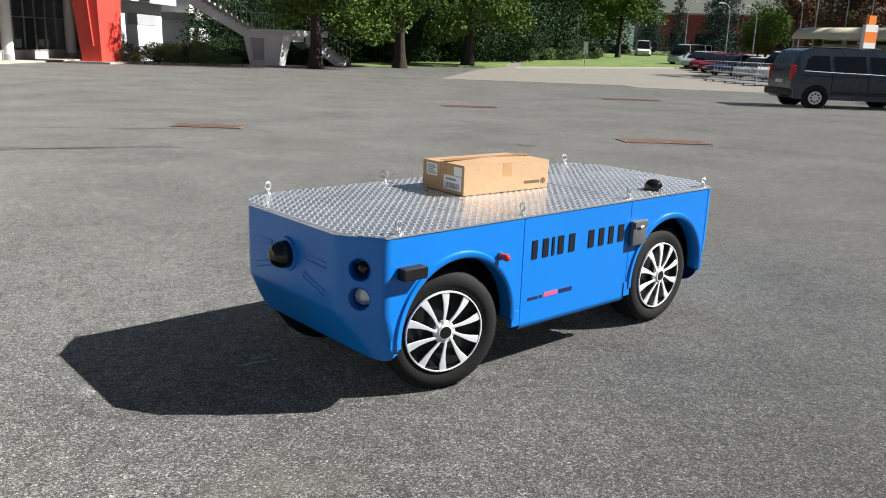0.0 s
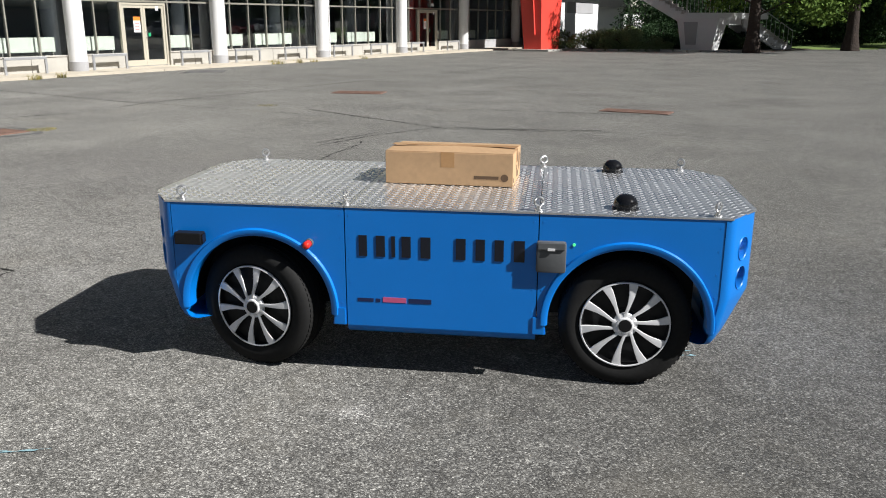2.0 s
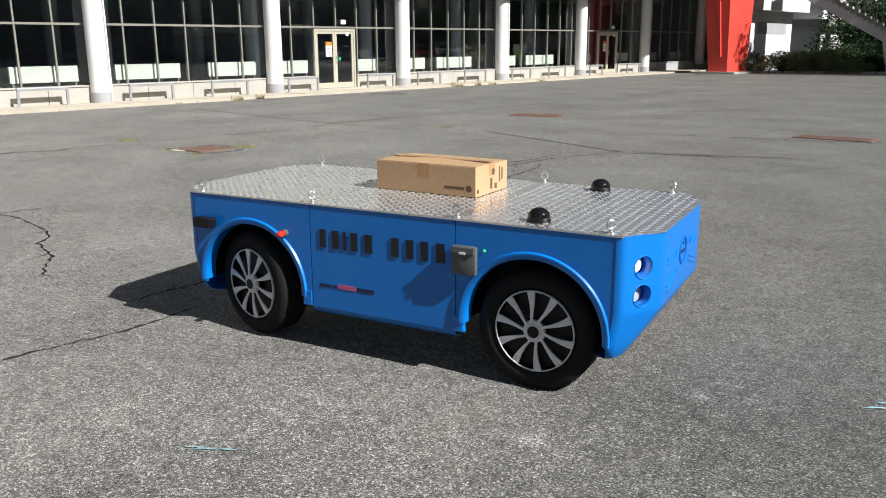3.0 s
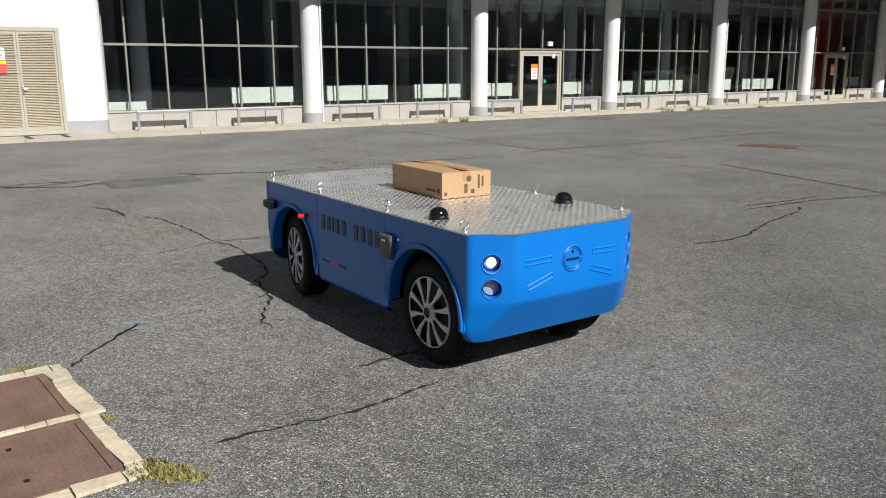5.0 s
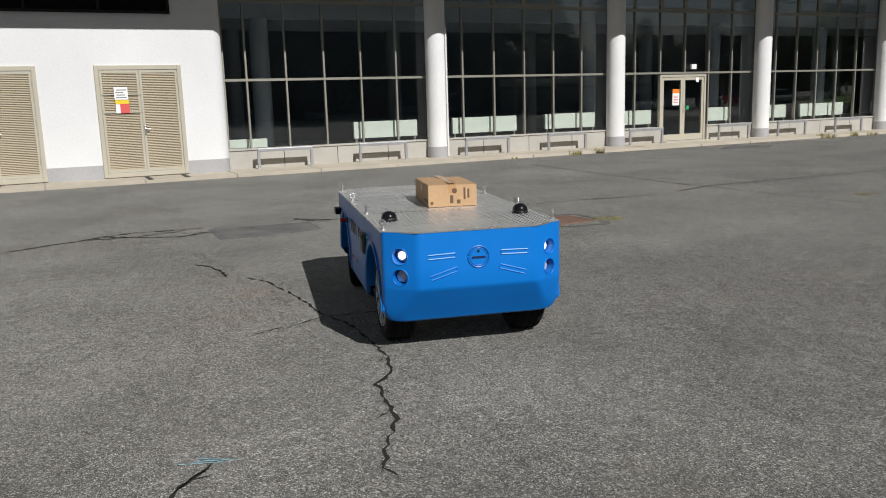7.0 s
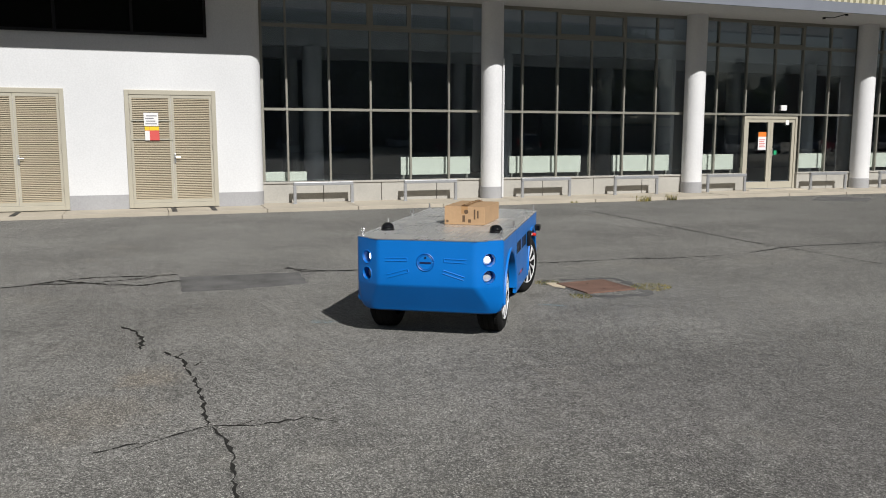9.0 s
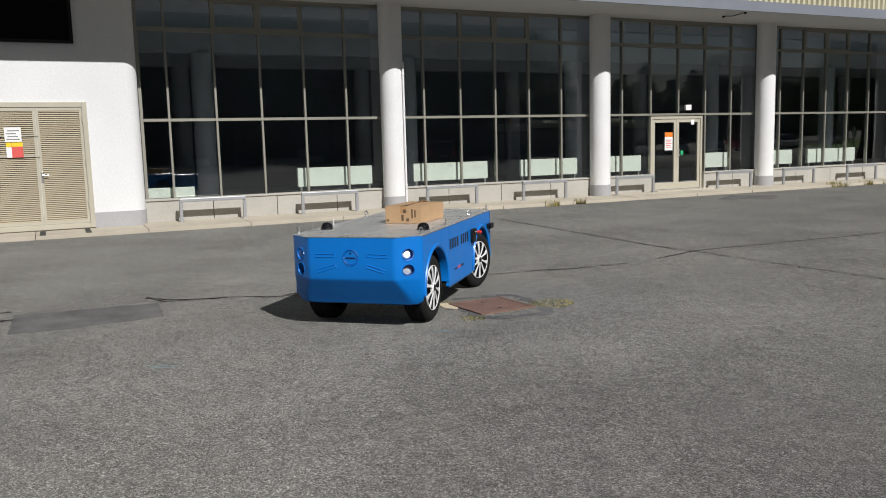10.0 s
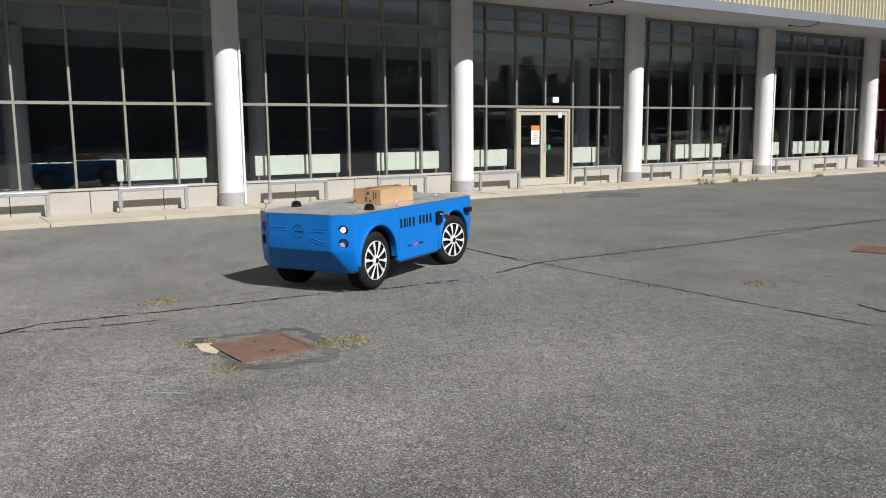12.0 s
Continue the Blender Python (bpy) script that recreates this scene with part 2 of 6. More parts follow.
M = {
    "asphalt": asphalt_material(),
    "crack": surface("tar_crack", (0.016, 0.015, 0.013), 0.9, spread=0.4, grain=80, coords="World"),
    "patch": surface("old_tar", (0.115, 0.113, 0.111), 0.85, spread=0.7, grain=110, patch=3, bump=0.6, coords="World"),
    "chalk": surface("blue_spray", (0.26, 0.43, 0.48), 0.9, spread=0.4, grain=120, coords="World"),
    "rust": surface("rusty_steel", (0.215, 0.13, 0.1), 0.8, 0.2, spread=0.35, grain=70, patch=6, bump=0.5, coords="World"),
    "rust_dark": surface("dark_rust", (0.115, 0.078, 0.062), 0.85, 0.1, spread=0.4, grain=60, patch=5, bump=0.5, coords="World"),
    "green_weed": surface("green_weed", (0.13, 0.17, 0.045), 0.9, spread=0.4, island=0.7, tint=(0.28, 0.22, 0.07)),
    "concrete": surface("concrete", (0.40, 0.385, 0.35), 0.85, spread=0.16, grain=40, patch=1.2, bump=0.3, coords="World"),
    "pave": surface("pale_paving", (0.47, 0.42, 0.34), 0.9, spread=0.2, grain=50, patch=1.0, bump=0.4, coords="World"),
    "far_pave": surface("far_paving", (0.2, 0.185, 0.155), 0.9, spread=0.15, grain=30, patch=0.6, coords="World"),
    "surround": surface("pale_edging", (0.6, 0.515, 0.38), 0.95, spread=0.25, grain=35, patch=4, bump=0.8, depth=0.006, random=0.3),
    "white": surface("white_render", (0.69, 0.695, 0.705), 0.85, spread=0.09, grain=30, patch=0.6, bump=0.25, coords="World"),
    "plinth": surface("grey_plinth", (0.36, 0.36, 0.37), 0.85, spread=0.12, grain=30, patch=1.0, coords="World"),
    "column": surface("painted_column", (0.74, 0.74, 0.745), 0.7, spread=0.07, grain=25, patch=1.5, bump=0.2, coords="World"),
    "soffit": surface("soffit_paint", (0.6, 0.6, 0.6), 0.8, spread=0.08, grain=12, patch=0.4, coords="World"),
    "fascia": surface("cream_sheet", (0.52, 0.49, 0.36), 0.5, spread=0.08, grain=14, patch=0.6, bump=0.05),
    "fascia_edge": surface("grey_flashing", (0.2, 0.215, 0.25), 0.5, spread=0.1),
    "frame": surface("aluminium_frame", (0.3, 0.29, 0.25), 0.45, 0.4, spread=0.08),
    "door_frame": surface("beige_door_frame", (0.46, 0.43, 0.35), 0.5, 0.1, spread=0.08),
    "louvre": surface("beige_louvre", (0.42, 0.36, 0.26), 0.55, spread=0.1),
    "glass": glass_material("window_glass", (0.83, 0.87, 0.89), 0.10),
    "car_glass": glass_material("car_glass", (0.16, 0.18, 0.19), 0.05),
    "panel": surface("pale_green_panel", (0.79, 0.81, 0.68), 0.5, spread=0.05),
    "interior": surface("interior_wall", (0.30, 0.33, 0.37), 0.8, spread=0.2, patch=0.3, coords="World"),
    "interior_floor": surface("interior_floor", (0.42, 0.43, 0.44), 0.4, spread=0.2, coords="World"),
    "interior_col": surface("interior_column", (0.5, 0.51, 0.52), 0.7, coords="World"),
    "galv": surface("galvanised_tube", (0.42, 0.43, 0.45), 0.45, 0.6, spread=0.15, grain=30),
    "red": surface("red_paint", (0.74, 0.062, 0.042), 0.5, spread=0.06, grain=20, patch=0.8, coords="World"),
    "blue": surface("blue_paint", (0.0, 0.18, 0.63), 0.38, spread=0.05, grain=300, patch=4, bump=0.12, depth=0.0006, coat=0.12),
    "blue_recess": surface("blue_recess", (0.0, 0.12, 0.46), 0.4, spread=0.05, grain=200, patch=4),
    "black": surface("black_plastic", (0.008, 0.008, 0.009), 0.5, spec=0.3, spread=0.3, grain=80),
    "gloss_black": surface("gloss_black", (0.008, 0.008, 0.009), 0.08, spread=0.1, bump=0),
    "rubber": surface("tyre_rubber", (0.011, 0.011, 0.011), 0.8, spec=0.3, spread=0.35, grain=60, bump=0.3),
    "silver": surface("silver_paint", (0.84, 0.84, 0.85), 0.38, 0.15, spread=0.05),
    "chrome": surface("zinc_steel", (0.66, 0.66, 0.66), 0.32, 0.9, spread=0.08),
    "grey_plastic": surface("grey_plastic", (0.10, 0.105, 0.11), 0.5, spread=0.1),
    "text": surface("black_vinyl", (0.008, 0.01, 0.018), 0.3, spread=0.1),
    "pink": surface("pink_print", (0.55, 0.10, 0.22), 0.4, spread=0.1),
    "navy": surface("navy_print", (0.01, 0.02, 0.08), 0.4, spread=0.1),
    "card": surface("cardboard", (0.43, 0.275, 0.15), 0.85, spread=0.1, grain=40, patch=5, bump=0.1),
    "tape": surface("brown_tape", (0.42, 0.24, 0.11), 0.25, spread=0.06),
    "print": surface("brown_print", (0.11, 0.065, 0.035), 0.8, spread=0.1),
    "label": surface("white_label", (0.74, 0.74, 0.74), 0.6, spread=0.04),
    "label_grey": surface("label_print", (0.22, 0.22, 0.24), 0.6, spread=0.2),
    "deck": surface("aluminium_sheet", (0.8, 0.81, 0.825), 0.27, 0.9, spread=0.1, grain=90, patch=3, bump=0.1, depth=0.0005),
    "deck_bar": surface("aluminium_bar", (0.95, 0.955, 0.96), 0.32, 0.72, spread=0.08, grain=90, patch=3, bump=0),
    "lamp_on": glow("lamp_lit", (1.0, 0.98, 0.94), 3.0),
    "lens": surface("clear_lens", (0.68, 0.7, 0.72), 0.15, 0.3, spread=0.3, grain=120, bump=0.6),
    "led": glow("green_led", (0.1, 0.9, 0.35), 0.3),
    "red_lamp": surface("red_lens", (0.65, 0.03, 0.02), 0.15, spread=0.1),
    "orange": surface("orange_print", (0.85, 0.22, 0.03), 0.5, spread=0.05),
    "yellow": surface("yellow_print", (0.85, 0.6, 0.03), 0.5, spread=0.05),
    "sign_red": surface("red_print", (0.66, 0.1, 0.09), 0.5, spread=0.05),
    "paper": surface("white_paper", (0.8, 0.8, 0.8), 0.6, spread=0.03),
    "green_print": surface("green_print", (0.02, 0.35, 0.15), 0.5, spread=0.05),
    "grass": surface("grass", (0.07, 0.125, 0.025), 0.9, spread=0.4, grain=12, patch=0.5, bump=0.8, depth=0.03, tint=(0.14, 0.2, 0.045), coords="World"),
    "leaf": surface("leaf_green", (0.046, 0.098, 0.018), 0.8, spread=0.35, island=0.7, tint=(0.10, 0.155, 0.03), bump=0, spec=0.12),
    "leaf_dark": surface("needle_green", (0.03, 0.06, 0.024), 0.65, spread=0.35, island=0.7, bump=0, spec=0.12),
    "leaf_brown": surface("leaf_brown", (0.10, 0.055, 0.03), 0.65, spread=0.35, island=0.7, bump=0, spec=0.12),
    "leaf_blue": surface("spruce_green", (0.02, 0.05, 0.035), 0.65, spread=0.3, island=0.7, bump=0, spec=0.12),
    "juniper": surface("juniper_green", (0.1, 0.14, 0.06), 0.8, spread=0.35, island=0.6, tint=(0.15, 0.19, 0.085), bump=0, spec=0.12),
    "bark": surface("bark", (0.038, 0.027, 0.021), 0.95, spread=0.45, grain=9, patch=2, bump=1.0, depth=0.05),
    "brick": surface("red_brick_far", (0.30, 0.075, 0.05), 0.85, spread=0.12, grain=2, patch=0.2, coords="World"),
    "hill": surface("wooded_hill", (0.05, 0.085, 0.055), 1.0, spread=0.5, grain=0.09, patch=0.02, bump=1.0, depth=6.0, coords="World"),
    "van": surface("charcoal_metallic", (0.055, 0.068, 0.092), 0.28, 0.35, spread=0.08, coat=0.5),
    "car_silver": surface("silver_car_paint", (0.62, 0.66, 0.72), 0.3, 0.4, coat=0.4),
    "car_red": surface("dark_red_car_paint", (0.25, 0.014, 0.03), 0.3, 0.2, coat=0.4),
    "car_blue": surface("dark_blue_car_paint", (0.03, 0.07, 0.2), 0.3, 0.2, coat=0.4),
    "car_white": surface("white_car_paint", (0.75, 0.75, 0.76), 0.3, 0.0, coat=0.4),
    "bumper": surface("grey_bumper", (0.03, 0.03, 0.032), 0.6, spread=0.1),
    "canopy": surface("cream_canopy", (0.72, 0.66, 0.45), 0.5, spread=0.06),
}


# ---- building blocks ----
class Shape:
    """Collects primitives into one mesh."""

    def __init__(self):
        self.bm = bmesh.new()

    def box(self, x0, x1, y0, y1, z0, z1, bevel=0.0):
        g = bmesh.ops.create_cube(self.bm, size=1.0, matrix=Matrix.Translation(((x0 + x1) / 2, (y0 + y1) / 2, (z0 + z1) / 2)) @ Matrix.Diagonal((x1 - x0, y1 - y0, z1 - z0, 1)))
        if bevel:
            edges = list({e for v in g["verts"] for e in v.link_edges})
            bmesh.ops.bevel(self.bm, geom=edges, offset=bevel, segments=2, affect="EDGES", profile=0.6)
        return self

    def cyl(self, a, b, r, r2=None, n=16, caps=True):
        a, b = Vector(a), Vector(b)
        d = b - a
        m = Matrix.Translation((a + b) / 2) @ d.to_track_quat("Z", "Y").to_matrix().to_4x4()
        bmesh.ops.create_cone(self.bm, cap_ends=caps, segments=n, radius1=r, radius2=r if r2 is None else r2, depth=d.length, matrix=m)
        return self

    def ball(self, c, r, n=12, squash=(1, 1, 1)):
        bmesh.ops.create_uvsphere(self.bm, u_segments=n * 2, v_segments=n, radius=r, matrix=Matrix.Translation(c) @ Matrix.Diagonal((*squash, 1)))
        return self

    def tube(self, pts, r, n=8, closed=False):
        pts = [Vector(p) for p in pts]
        rings = []
        for i, p in enumerate(pts):
            a = pts[i - 1] if (i or closed) else p
            b = pts[(i + 1) % len(pts)] if (i < len(pts) - 1 or closed) else p
            q = (b - a).to_track_quat("Z", "Y").to_matrix()
            rings.append([self.bm.verts.new(p + q @ Vector((r * math.cos(2 * math.pi * j / n), r * math.sin(2 * math.pi * j / n), 0))) for j in range(n)])
        for i in range(len(rings) - (0 if closed else 1)):
            A, C = rings[i], rings[(i + 1) % len(rings)]
            for j in range(n):
                self.bm.faces.new((A[j], A[(j + 1) % n], C[(j + 1) % n], C[j]))
        if not closed:
            self.bm.faces.new(list(reversed(rings[0]))); self.bm.faces.new(rings[-1])
        return self

    def lathe(self, profile, n=32, m=Matrix()):
        """profile: (radius, height) pairs, turned about z."""
        rings = []
        for r, z in profile:
            if r < 1e-5:
                rings.append([self.bm.verts.new(m @ Vector((0, 0, z)))])
            else:
                rings.append([self.bm.verts.new(m @ Vector((r * math.cos(2 * math.pi * j / n), r * math.sin(2 * math.pi * j / n), z))) for j in range(n)])
        for A, C in zip(rings, rings[1:]):
            for j in range(n):
                k = (j + 1) % n
                f = [A[j % len(A)], A[k % len(A)], C[k % len(C)], C[j % len(C)]]
                f = list(dict.fromkeys(f))
                if len(f) > 2:
                    self.bm.faces.new(f)
        return self

    def prism(self, outline, a, b, axis="z"):
        """A flat outline pushed from a to b along an axis."""
        def at(p, h):
            return {"z": (p[0], p[1], h), "y": (p[0], h, p[1]), "x": (h, p[0], p[1])}[axis]
        lo, hi = [self.bm.verts.new(at(p, a)) for p in outline], [self.bm.verts.new(at(p, b)) for p in outline]
        self.bm.faces.new(lo); self.bm.faces.new(list(reversed(hi)))
        for i in range(len(outline)):
            j = (i + 1) % len(outline)
            self.bm.faces.new((lo[j], lo[i], hi[i], hi[j]))
        return self

    def strip(self, lower, upper):
        """A band of quads between two rows of points."""
        A, C = [self.bm.verts.new(p) for p in lower], [self.bm.verts.new(p) for p in upper]
        for i in range(len(A) - 1):
            self.bm.faces.new((A[i], A[i + 1], C[i + 1], C[i]))
        return self

    def grid(self, rows, close=False):
        V = [[self.bm.verts.new(p) for p in row] for row in rows]
        for r0, r1 in zip(V, V[1:]):
            for i in range(len(r0) - (0 if close else 1)):
                j = (i + 1) % len(r0)
                self.bm.faces.new((r0[i], r0[j], r1[j], r1[i]))
        return V

    def thicken(self, t):
        bmesh.ops.recalc_face_normals(self.bm, faces=self.bm.faces)
        bmesh.ops.solidify(self.bm, geom=list(self.bm.faces), thickness=t)
        return self


def part(name, shape, material, parent=None, label="", smooth=None, m=None):
    """Links a shape as one mesh object, under a thing or a part."""
    bm = shape.bm
    bmesh.ops.recalc_face_normals(bm, faces=bm.faces)
    me = bpy.data.meshes.new(name)
    bm.to_mesh(me); bm.free()
    me.materials.append(M[material])
    if smooth:
        me.shade_smooth()
        me.set_sharp_from_angle(angle=radians(smooth))
    ob = new(name, me)
    if parent:
        ob.parent = parent
    if m is not None:
        ob.matrix_basis = m
    if label:
        tagged(ob, label)
    return ob


def share(ob, m, parent=None):
    """Another object on the same mesh."""
    q = new(ob.name.split(".")[0], ob.data)
    q.parent = parent or ob.parent
    q.matrix_basis = m
    return q


def thing(name, label, category, m=None, group="", kind=""):
    ob = new(name)
    ob.empty_display_size = 0.2
    if m is not None:
        ob.matrix_basis = m
    return tagged(ob, label, category, group, kind)


# ---- ground ----
def ground_sheet():
    s = Shape()
    e = [-2500, -300, -60, 0, 60, 300, 2500]
    s.grid([[(x, y, 0) for x in e] for y in e])
    return tagged(part("ground", s, "asphalt"), "worn grey asphalt yard with coarse pale grit", "asphalt", kind="structure")


ground = ground_sheet()
rng = random.Random(7)


def crack(points, width, material="crack", sway=0.05, z=0.004, step=0.12):
    left, right = [], []
    for (x0, y0), (x1, y1) in zip(points, points[1:]):
        n = max(1, int(math.hypot(x1 - x0, y1 - y0) / step))
        d = Vector((x1 - x0, y1 - y0)).normalized()
        for i in range(n):
            f, o = i / n, rng.uniform(-sway, sway)
            x, y = x0 + (x1 - x0) * f - d.y * o, y0 + (y1 - y0) * f + d.x * o
            w = width * rng.uniform(0.1, 1.25) * (0.2 if not left else 1)
            left.append((x - d.y * w, y + d.x * w, z)); right.append((x + d.y * w, y - d.x * w, z))
    x, y = points[-1]
    left.append((x, y + 0.002, z)); right.append((x, y - 0.002, z))
    s = Shape(); s.strip(left, right)
    return part("crack", s, material, ground)


CRACKS = [
    ([(-6.49, -0.13), (-6.27, -0.05), (-6.10, -0.05), (-5.85, -0.05), (-5.40, -0.09), (-5.18, -0.12), (-4.98, -0.21), (-4.83, -0.35), (-4.45, -0.41), (-4.28, -0.46), (-4.09, -0.57), (-3.74, -0.76)], 0.013),
    ([(-6.49, -0.13), (-6.79, -0.13), (-7.34, -0.14), (-7.66, -0.18), (-7.98, -0.22), (-8.26, -0.33)], 0.013),
    ([(-9.23, -0.66), (-8.95, -0.52), (-8.73, -0.49), (-8.37, -0.50)], 0.018),
    ([(-6.49, -0.14), (-6.33, -0.41), (-6.32, -0.55), (-6.27, -0.73)], 0.008),
    ([(-6.49, -0.13), (-6.41, 0.06), (-6.41, 0.25), (-6.43, 0.40), (-6.42, 0.47)], 0.009),
    ([(-3.97, -1.63), (-4.06, -1.55), (-4.17, -1.43)], 0.013),
    ([(-11.30, -2.54), (-11.59, -1.96), (-11.70, -1.65), (-11.88, -1.38), (-11.98, -0.97), (-11.88, -0.48), (-11.88, -0.10)], 0.034),
    ([(-11.88, -1.38), (-11.42, -0.83), (-11.26, -0.48), (-11.47, -0.08)], 0.034),
    ([(-11.70, -1.62), (-11.60, -1.0), (-11.72, -0.5), (-11.86, -0.3)], 0.026),
    ([(-12.03, 1.19), (-11.59, 1.32), (-11.51, 1.72), (-11.47, 2.00), (-11.16, 2.47)], 0.026),
    ([(-2.22, -1.58), (-2.20, -1.24), (-2.17, -1.01), (-2.19, -0.70), (-2.27, -0.27)], 0.013),
    ([(-2.69, -0.64), (-2.72, -0.29), (-2.72, 0.07), (-2.92, 0.06)], 0.013),
    ([(-3.61, -1.94), (-3.83, -1.76), (-4.23, -1.41)], 0.013),
    ([(-11.91, 1.14), (-11.62, 1.47), (-11.46, 1.92)], 0.022),
    ([(-11.16, 2.47), (-11.37, 2.83), (-11.30, 3.38), (-11.19, 4.37), (-11.14, 5.54), (-11.00, 6.06), (-10.94, 6.95)], 0.022),
    ([(-11.20, 2.47), (-11.08, 2.88), (-10.96, 3.31), (-10.90, 3.72)], 0.014),
    ([(-12.53, 8.32), (-11.39, 8.36), (-9.58, 8.40), (-8.19, 8.45), (-7.18, 8.51)], 0.013),
    ([(-11.05, 7.50), (-11.35, 8.41), (-11.33, 9.15), (-11.23, 11.57), (-11.39, 16.13)], 0.022),
    ([(-17.54, 8.66), (-11.56, 8.29)], 0.022),
    ([(-7.75, 9.18), (-4.05, 8.08), (-1.91, 9.16)], 0.022),
    ([(-3.75, 3.56), (-3.68, 3.97), (-3.71, 4.34), (-4.01, 5.08), (-4.22, 6.02), (-4.40, 6.32)], 0.014),
    ([(-4.82, 5.79), (-4.74, 6.53), (-4.74, 7.34)], 0.014),
    ([(-4.64, 5.64), (-4.59, 6.88), (-4.23, 8.25)], 0.018),
    ([(-5.38, 10.72), (-1.28, 11.89)], 0.022),
    ([(-11.54, 12.89), (-11.08, 19.30), (-11.37, 25.47)], 0.022),
    ([(-11.40, 21.10), (-10.59, 22.50), (-10.55, 26.01)], 0.022),
    ([(-4.12, 8.35), (-1.14, 9.19), (1.41, 9.46)], 0.009),
    ([(-2.74, 12.10), (1.15, 12.26), (4.38, 12.97), (9.54, 10.91)], 0.011),
    ([(-7.06, 14.37), (-5.86, 15.51)], 0.022),
    ([(-4.08, 8.29), (-3.3, 8.42), (-2.61, 8.62)], 0.014),
]
for pts_, w_ in CRACKS:
    crack(pts_, w_, sway=0.016, step=0.045)
    for (xa_, ya_), (xb_, yb_) in zip(pts_, pts_[1:]):  # short side branches
        if rng.random() < 0.5 and math.hypot(xb_ - xa_, yb_ - ya_) < 2:
            f_, a_, l_ = rng.random(), math.atan2(yb_ - ya_, xb_ - xa_) + rng.choice((-1, 1)) * rng.uniform(0.3, 0.8), rng.uniform(0.06, 0.22)
            xc_, yc_ = xa_ + f_ * (xb_ - xa_), ya_ + f_ * (yb_ - ya_)
            crack([(xc_, yc_), (xc_ + l_ * math.cos(a_), yc_ + l_ * math.sin(a_))], w_ * 0.5, sway=0.01, step=0.03, z=0.0035)
def tar_patch(outline):
    """A thin repair of darker asphalt with ragged edges."""
    pts = []
    for (x0, y0), (x1, y1) in zip(outline, outline[1:] + outline[:1]):
        n = max(2, int(math.hypot(x1 - x0, y1 - y0) / 0.07))
        pts += [(x0 + (x1 - x0) * i / n + rng.uniform(-0.015, 0.015), y0 + (y1 - y0) * i / n + rng.uniform(-0.015, 0.015)) for i in range(n)]
    return part("tar_patch", Shape().prism(pts, -0.02, 0.0025), "patch", ground, "darker patch of repaired asphalt")


tar_patch([(-11.68, -0.1), (-11.55, 1.28), (-10.78, 1.22), (-10.68, 0.44), (-10.72, -0.1)])
tar_patch([(-18.17, 15.4), (-19.1, 16.8), (-18.2, 17.5), (-17.4, 16.5)])
for x_, y_, a_ in [(-0.54, -1.35, 0.7), (-4.23, -1.44, 1.1), (-8.85, 0.98, 0.9), (-8.78, 3.27, 0.8), (-12.67, 3.12, 0.8), (1.45, 0.97, 0.6)]:
    for j_ in range(3):
        d_, g_, b_, h_ = rng.uniform(-0.05, 0.05), a_ + rng.uniform(-0.25, 0.25), rng.uniform(-0.06, 0.06), rng.uniform(0.05, 0.13)
        c_, s_ = math.cos(g_), math.sin(g_)
        k_ = crack([(x_ + (b_ - h_) * c_ - d_ * s_, y_ + (b_ - h_) * s_ + d_ * c_), (x_ + (b_ + h_) * c_ - d_ * s_, y_ + (b_ + h_) * s_ + d_ * c_)], 0.0065, "chalk", 0.005, 0.005 + 0.0004 * j_, 0.02)
        k_.name = "spray_mark"


def tufts(name, spots, label):
    """Small dry weeds in the joints."""
    s = Shape()
    for x, y, z, r, n, h in spots:
        for _ in range(n):
            a, d = rng.uniform(0, 6.28), r * math.sqrt(rng.random())
            px, py, hh, t = x + d * math.cos(a), y + d * math.sin(a), h * rng.uniform(0.4, 1), rng.uniform(0, 6.28)
            w = 0.006 + 0.05 * hh
            v = [s.bm.verts.new(p) for p in ((px - w * math.cos(t), py - w * math.sin(t), z), (px + w * math.cos(t), py + w * math.sin(t), z),
                                             (px + rng.uniform(-.5, .5) * hh, py + rng.uniform(-.5, .5) * hh, z + hh))]
            s.bm.faces.new(v)
    return tagged(part(name, s, "green_weed"), label, "weeds", kind="stuff")


